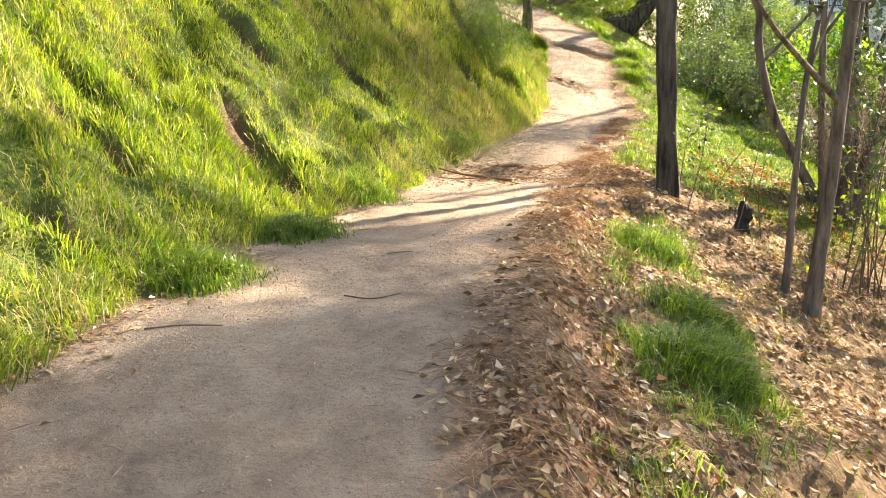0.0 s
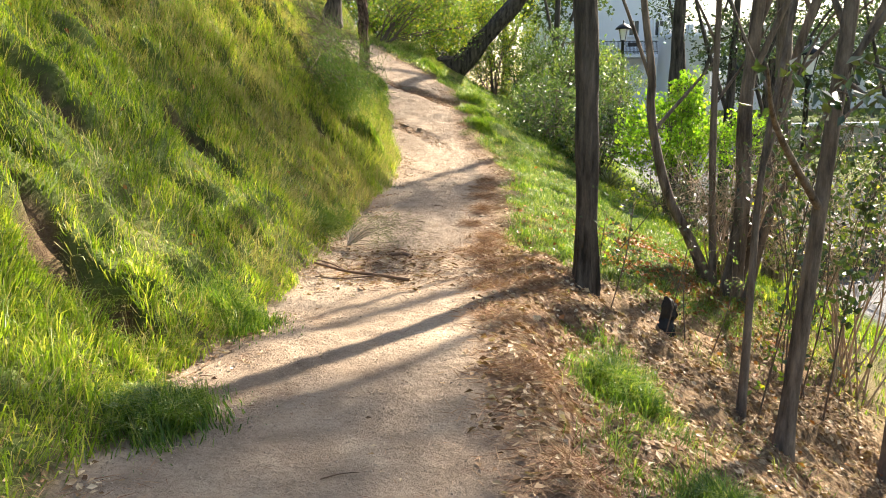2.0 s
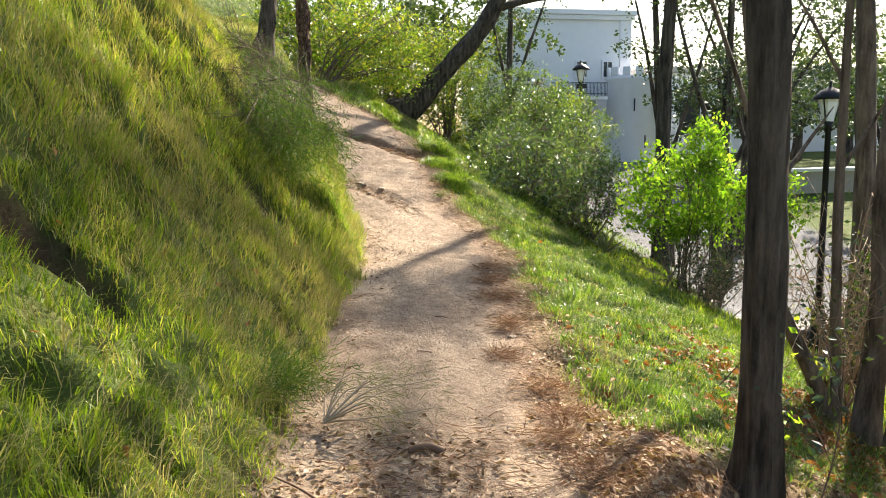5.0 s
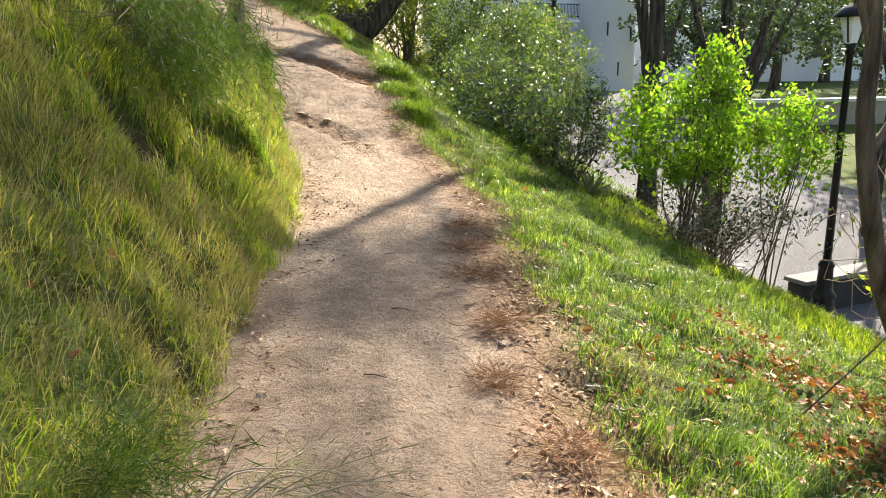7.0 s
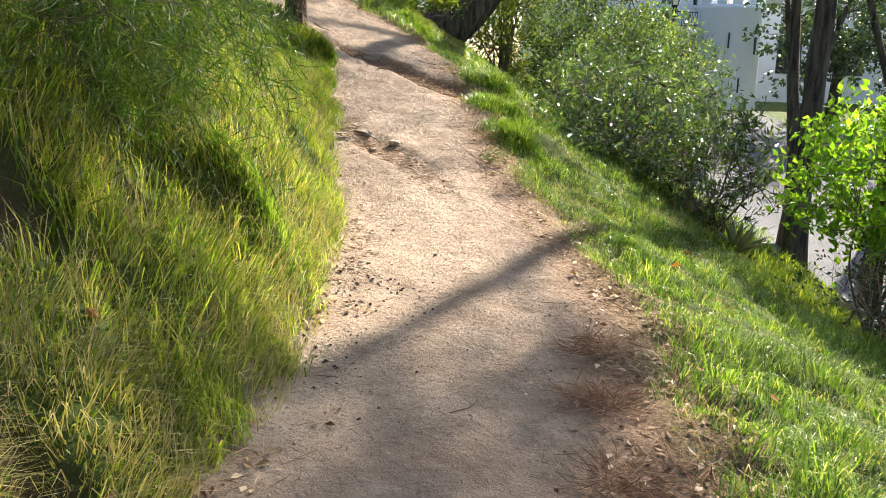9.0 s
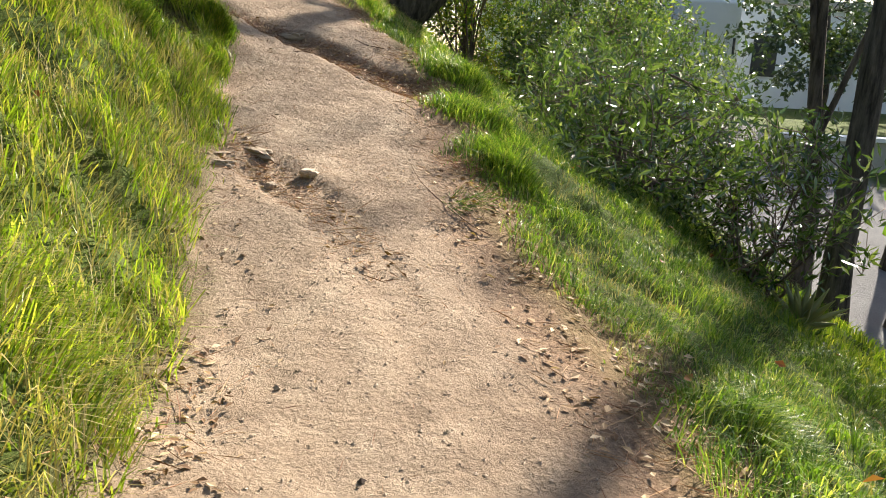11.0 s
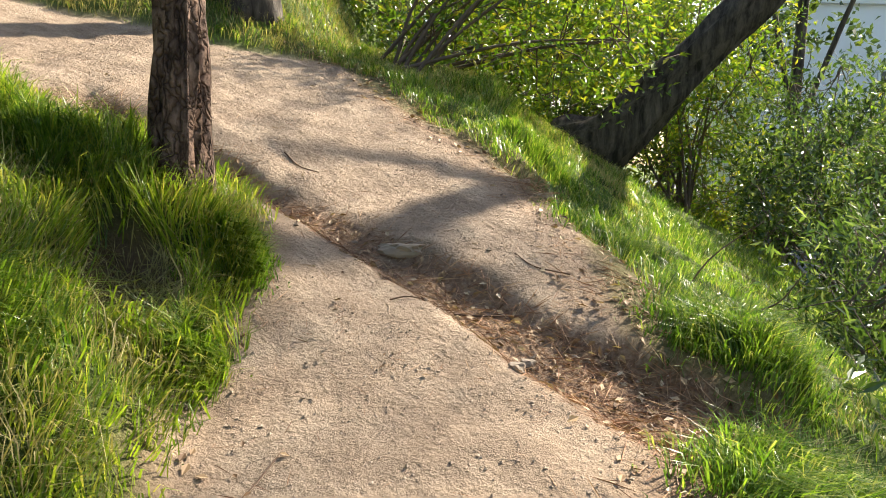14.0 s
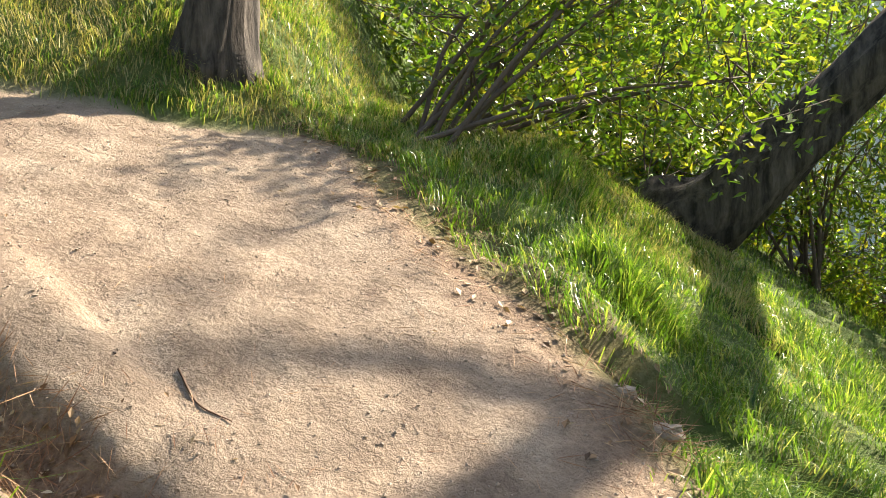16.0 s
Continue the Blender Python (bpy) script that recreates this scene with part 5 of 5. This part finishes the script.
stick("fallen_branch", [lie(-0.36, 7.72, 0.02), lie(-0.62, 7.8, 0.035), lie(-0.85, 7.86, 0.05), lie(-1.12, 8.02, 0.1)], 0.016, 0.008, BROWNWOOD, "brown fallen branch lying across the path edge", "branch",
      [[lie(-0.85, 7.86, 0.05), lie(-1.0, 8.1, 0.07), lie(-1.12, 8.3, 0.06)], [lie(-0.62, 7.8, 0.03), lie(-0.9, 7.74, 0.03), lie(-1.1, 7.75, 0.05)]])
stick("fallen_branch", [lie(-0.28, 8.46, 0.02), lie(-0.36, 8.5, 0.03), lie(-0.46, 8.5, 0.02)], 0.02, 0.015, BROWNWOOD, "short dark piece of wood on the path", "branch")
for pts, r in (([(-1.0, 3.6), (-0.85, 3.55), (-0.72, 3.62)], 0.007), ([(-1.75, 3.05), (-1.6, 3.1), (-1.42, 3.12)], 0.007), ([(-0.95, 4.42), (-0.8, 4.45)], 0.005), ([(0.36, 12.05), (0.45, 12.12), (0.5, 12.2)], 0.005), ([(0.5, 18.62), (0.62, 18.66)], 0.006), ([(0.75, 18.7), (0.9, 18.74), (1.02, 18.72)], 0.008),
               ([(-0.22, 19.95), (-0.12, 19.85), (0.0, 19.8)], 0.006), ([(0.1, 9.0), (0.2, 9.06)], 0.006), ([(0.2, 11.0), (0.3, 10.95)], 0.006), ([(1.4, 15.75), (1.3, 15.9), (1.15, 16.3), (1.12, 16.6)], 0.005), ([(0.05, 17.3), (0.2, 17.55), (0.28, 17.75)], 0.005), ([(-0.1, 10.2), (0.0, 10.14)], 0.006), ([(0.62, 10.9), (0.72, 11.0)], 0.006), ([(1.25, 18.95), (1.1, 19.0), (1.02, 19.1)], 0.006)):
    stick("twig", [lie(*p, 0.006) for p in pts] if len(pts) > 2 else [lie(*pts[0], 0.006), lie((pts[0][0] + pts[1][0]) / 2, (pts[0][1] + pts[1][1]) / 2 + 0.01, 0.008), lie(*pts[1], 0.006)], 0.6 * r, 0.3 * r, BROWNWOOD, "thin dry twig lying on the path")

# dead, bleached branch hanging over the path edge
dead = thing("dead_branch", lie(-0.8, 8.95), "bleached dead branch with wispy grey-green needles", "branch")
base = np.array(lie(-0.85, 8.95, 0.05))
tips = []
for k in range(15):
    a = rng.uniform(-0.9, 0.7)
    L = rng.uniform(0.35, 0.75)
    e = base + [L * math.cos(a), L * math.sin(a) * 0.9, rng.uniform(0.02, 0.3)]
    e[2] = max(e[2], gz(e[0], e[1]) + 0.03)
    m = (base + e) / 2 + rng.normal(0, 0.05, 3) + [0, 0, 0.1]
    part_mesh("twig", tubes_mesh("twig", [tube([base, m, e], [0.006, 0.004, 0.0015], 5, 10, 0.2, k)], DEAD), dead)
    tips.append((m, e))
a0, w0 = along_twigs(np.array([m for m, e in tips]), np.array([e for m, e in tips]), 60, 0.045, 0.02)
part_mesh("foliage", leaves_mesh("foliage", a0, w0, 0.07, 0.05, leafy("withered_needle", [(0.0, (0.12, 0.14, 0.06)), (1.0, (0.32, 0.3, 0.17))], 0.2, 0.7)), dead)
a0, w0 = along_twigs(np.array([[-1.15, 9.2, gz(-1.15, 9.2) + 0.1]] * 40), np.array([[-0.95, 9.15, gz(-0.95, 9.15) + 0.28]] * 40) + rng.normal(0, 0.16, (40, 3)), 40, 0.05, 0.05)
clump_ob = thing("broom_clump", lie(-1.1, 9.2), "feathery green broom sprig on the bank", "shrub")
part_mesh("foliage", leaves_mesh("foliage", a0, w0, 0.1, 0.04, BROOM), clump_ob)


# tufts of reddish dry needles along the verge
def tuft(x, y, r, n, mat, label, h=0.1, lean=1.0):
    ob = thing("dry_tuft", lie(x, y), label, "tuft", "dry tufts along the verge")
    p = rng.normal(0, 0.5 * r, (n, 2))
    at = np.stack([x + p[:, 0], y + p[:, 1], height(x + p[:, 0], y + p[:, 1]) + 0.01 + rng.uniform(0, 0.5 * h, n) * np.exp(-(p**2).sum(1) / r**2)], 1)
    way = np.stack([0.4 * p[:, 0] / r + rng.normal(0, 0.8, n), 0.4 * p[:, 1] / r + rng.normal(0, 0.8, n), rng.uniform(-0.2, 0.6, n)], 1)
    part_mesh("needles", leaves_mesh("needles", at, way, 0.12, 0.028, mat), ob)
    return ob


for tx, ty, r in ((0.5, 8.85, 0.14), (0.6, 9.3, 0.16), (0.48, 9.98, 0.12), (0.72, 10.6, 0.13), (0.84, 11.5, 0.17), (0.98, 12.1, 0.13), (1.12, 12.6, 0.12), (0.35, 8.1, 0.2), (0.2, 7.4, 0.22), (0.62, 7.5, 0.25), (0.1, 6.5, 0.2), (0.05, 5.4, 0.2), (0.3, 8.5, 0.14), (1.42, 16.6, 0.12), (1.2, 20.1, 0.14), (0.05, 4.4, 0.18)):
    tuft(tx, ty, r, int(420 if ty < 14 else 150), NEEDLE, "reddish-brown tuft of dry needles on the verge")

x, y = scatter(9000, -0.7, 0.05, 17.4, 18.5, lambda x, y: np.exp(-((x + 0.34) / 0.18) ** 2 - ((y - 18.36) / 0.26) ** 2))
strewn("dry_straw", x, y, 0.14, 0.03, STRAW, "dry straw in the hollow at the foot of the pine", 1.0, 0.01)
sprig = thing("pine_sprig", lie(1.35, 16.0), "green pine sprig fallen at the path edge", "sprig")
sp = rng.normal(0, 0.03, (160, 3)) + np.array(lie(1.33, 16.03, 0.05)) + rng.uniform(-1, 1, (160, 1)) * [0.12, 0.03, 0.01]
part_mesh("needles", leaves_mesh("needles", sp, rng.normal(0, 0.5, (160, 3)) + [0.9, 0.2, 0.25], 0.11, 0.03, BROOM), sprig)

# fresh clumps standing taller than the rest
def grass_clump(x, y, r, n, h, label):
    p = rng.normal(0, 0.5 * r, (n, 2))
    gx_, gy_ = x + p[:, 0], y + p[:, 1]
    ob = blades("grass_clump", gx_, gy_, h * np.exp(-(p**2).sum(1) / (1.6 * r**2)), 0.0065, 1.3, VERGE, label, 0.5)
    return ob


for cx, cy, r, n, h in ((-0.1, 18.58, 0.13, 1800, 0.22), (-0.12, 18.1, 0.12, 1500, 0.2), (1.95, 14.3, 0.22, 2200, 0.24), (1.75, 17.7, 0.3, 3200, 0.3), (1.85, 18.6, 0.3, 3000, 0.28), (1.6, 19.9, 0.3, 2600, 0.24), (1.75, 16.8, 0.3, 2600, 0.26), (1.3, 21.3, 0.3, 2200, 0.24), (0.75, 5.9, 0.3, 2600, 0.26), (0.7, 3.6, 0.35, 3200, 0.28), (0.9, 4.7, 0.3, 2200, 0.26), (-1.6, 6.6, 0.3, 2400, 0.24), (-1.7, 5.1, 0.3, 2400, 0.24), (-0.45, 13.2, 0.25, 2000, 0.22), (-1.9, 3.9, 0.3, 2400, 0.26), (-0.6, 17.6, 0.35, 2600, 0.26), (-0.85, 18.6, 0.3, 2000, 0.26)):
    grass_clump(cx, cy, r, n, h, "lush clump of long green grass at the path edge")

# charred stump and saplings under the trees
bm = bmesh.new()
lathe(bm, [(0.09, -0.1), (0.07, 0.03), (0.05, 0.09), (0.056, 0.14), (0.045, 0.19), (0.05, 0.22), (0.03, 0.27), (0.008, 0.3)], 14, lie(1.92, 7.98))
for v in bm.verts:
    v.co += Vector((noise.noise(v.co * 9), noise.noise(v.co * 9 + Vector((3, 0, 0))), 0)) * 0.06 + Vector((noise.noise(v.co * 23), noise.noise(v.co * 23 + Vector((5, 0, 0))), noise.noise(v.co * 17))) * 0.03
me = bpy.data.meshes.new("stump")
bm.to_mesh(me)
bm.free()
me.materials.append(ASH)
tagged(new("stump", me), "small charred black stump among fallen leaves", "stump")


def sapling(x, y, top, n, leaf, aspect, mat, label, r=0.006):
    ob = thing("sapling", lie(x, y), label, "sapling")
    b = np.array(lie(x, y, -0.03))
    t = np.array(top, float)
    pts = [b, b + (t - b) * 0.5 + rng.normal(0, 0.04, 3), t]
    part_mesh("stem", tubes_mesh("stem", [tube(pts, [r, r * 0.7, r * 0.3], 6, 14, 0.1, 2)], TWIG), ob)
    c = spline(pts, 40)
    k = rng.integers(10, 40, n)
    st = c[k]
    en = st + rng.normal(0, 0.16, (n, 3)) + [0, 0, 0.06]
    for j in range(min(n, 9)):
        part_mesh("side_twig", tubes_mesh("side_twig", [tube([st[j], (st[j] + en[j]) / 2 + [0, 0, 0.02], en[j]], [r * 0.4, r * 0.3, r * 0.15], 4, 6, 0, j)], TWIG), ob)
    if leaf:
        a, w = along_twigs(st, en, 6, 0.02)
        part_mesh("foliage", leaves_mesh("foliage", a, w, leaf, aspect, mat), ob)
    return ob


LBL = "thin sapling with small green leaves under the trees"
sapling(1.35, 7.85, (1.55, 7.9, 1.15), 12, 0.05, 0.6, OAK, LBL)
sapling(1.3, 8.1, (1.42, 8.2, 0.95), 10, 0.05, 0.6, LIME, LBL)
sapling(1.78, 7.7, (2.05, 7.75, 1.25), 0, 0, 0, None, "bare thin stem rising beside the charred stump")
sapling(2.1, 8.0, (2.2, 8.0, 0.9), 14, 0.035, 0.6, OLIVE, LBL)
sapling(2.3, 7.9, (2.45, 7.9, 0.6), 16, 0.035, 0.6, OLIVE, LBL)
sapling(2.9, 8.0, (3.15, 7.7, 1.9), 26, 0.065, 0.8, OAK, "leafy sapling with round dark leaves under the trees", 0.01)
sapling(3.2, 7.6, (3.3, 7.3, 1.3), 30, 0.065, 0.8, OAK, "leafy sapling with round dark leaves under the trees", 0.01)
sapling(2.7, 7.4, (2.9, 7.2, 0.9), 26, 0.055, 0.8, OAK, "leafy sapling with round dark leaves under the trees", 0.01)
sapling(2.2, 6.9, (2.4, 6.7, 0.8), 16, 0.05, 0.7, WILLOW, LBL, 0.008)
sapling(2.1, 9.9, (2.6, 9.6, 1.0), 0, 0, 0, None, "bare pale twig arching over the grass")
sapling(1.85, 19.0, (2.1, 18.6, 2.2), 0, 0, 0, None, "thin bare twigs in the grass beside the path")
sapling(1.9, 19.6, (2.2, 19.3, 2.35), 0, 0, 0, None, "thin bare twigs in the grass beside the path")

# spiky rosette below the grass slope
agave = thing("agave", lie(4.55, 17.4), "spiky rosette with stiff pale-edged leaves", "plant")
AGAVE = leafy("agave_leaf", [(0.0, (0.12, 0.16, 0.06)), (1.0, (0.34, 0.32, 0.14))], 0.1, 0.4)
for k in range(18):
    a = k * 2.4
    e = math.radians(20 + 60 * (k / 18))
    b = np.array(lie(4.55, 17.4, 0.02))
    d = np.array([math.cos(a) * math.cos(e), math.sin(a) * math.cos(e), math.sin(e)])
    part_mesh("leaf", tubes_mesh("leaf", [tube([b, b + d * 0.22, b + d * 0.42 + [0, 0, -0.02]], [0.02, 0.03, 0.003], 5, 8, 0.0, k)], AGAVE), agave)
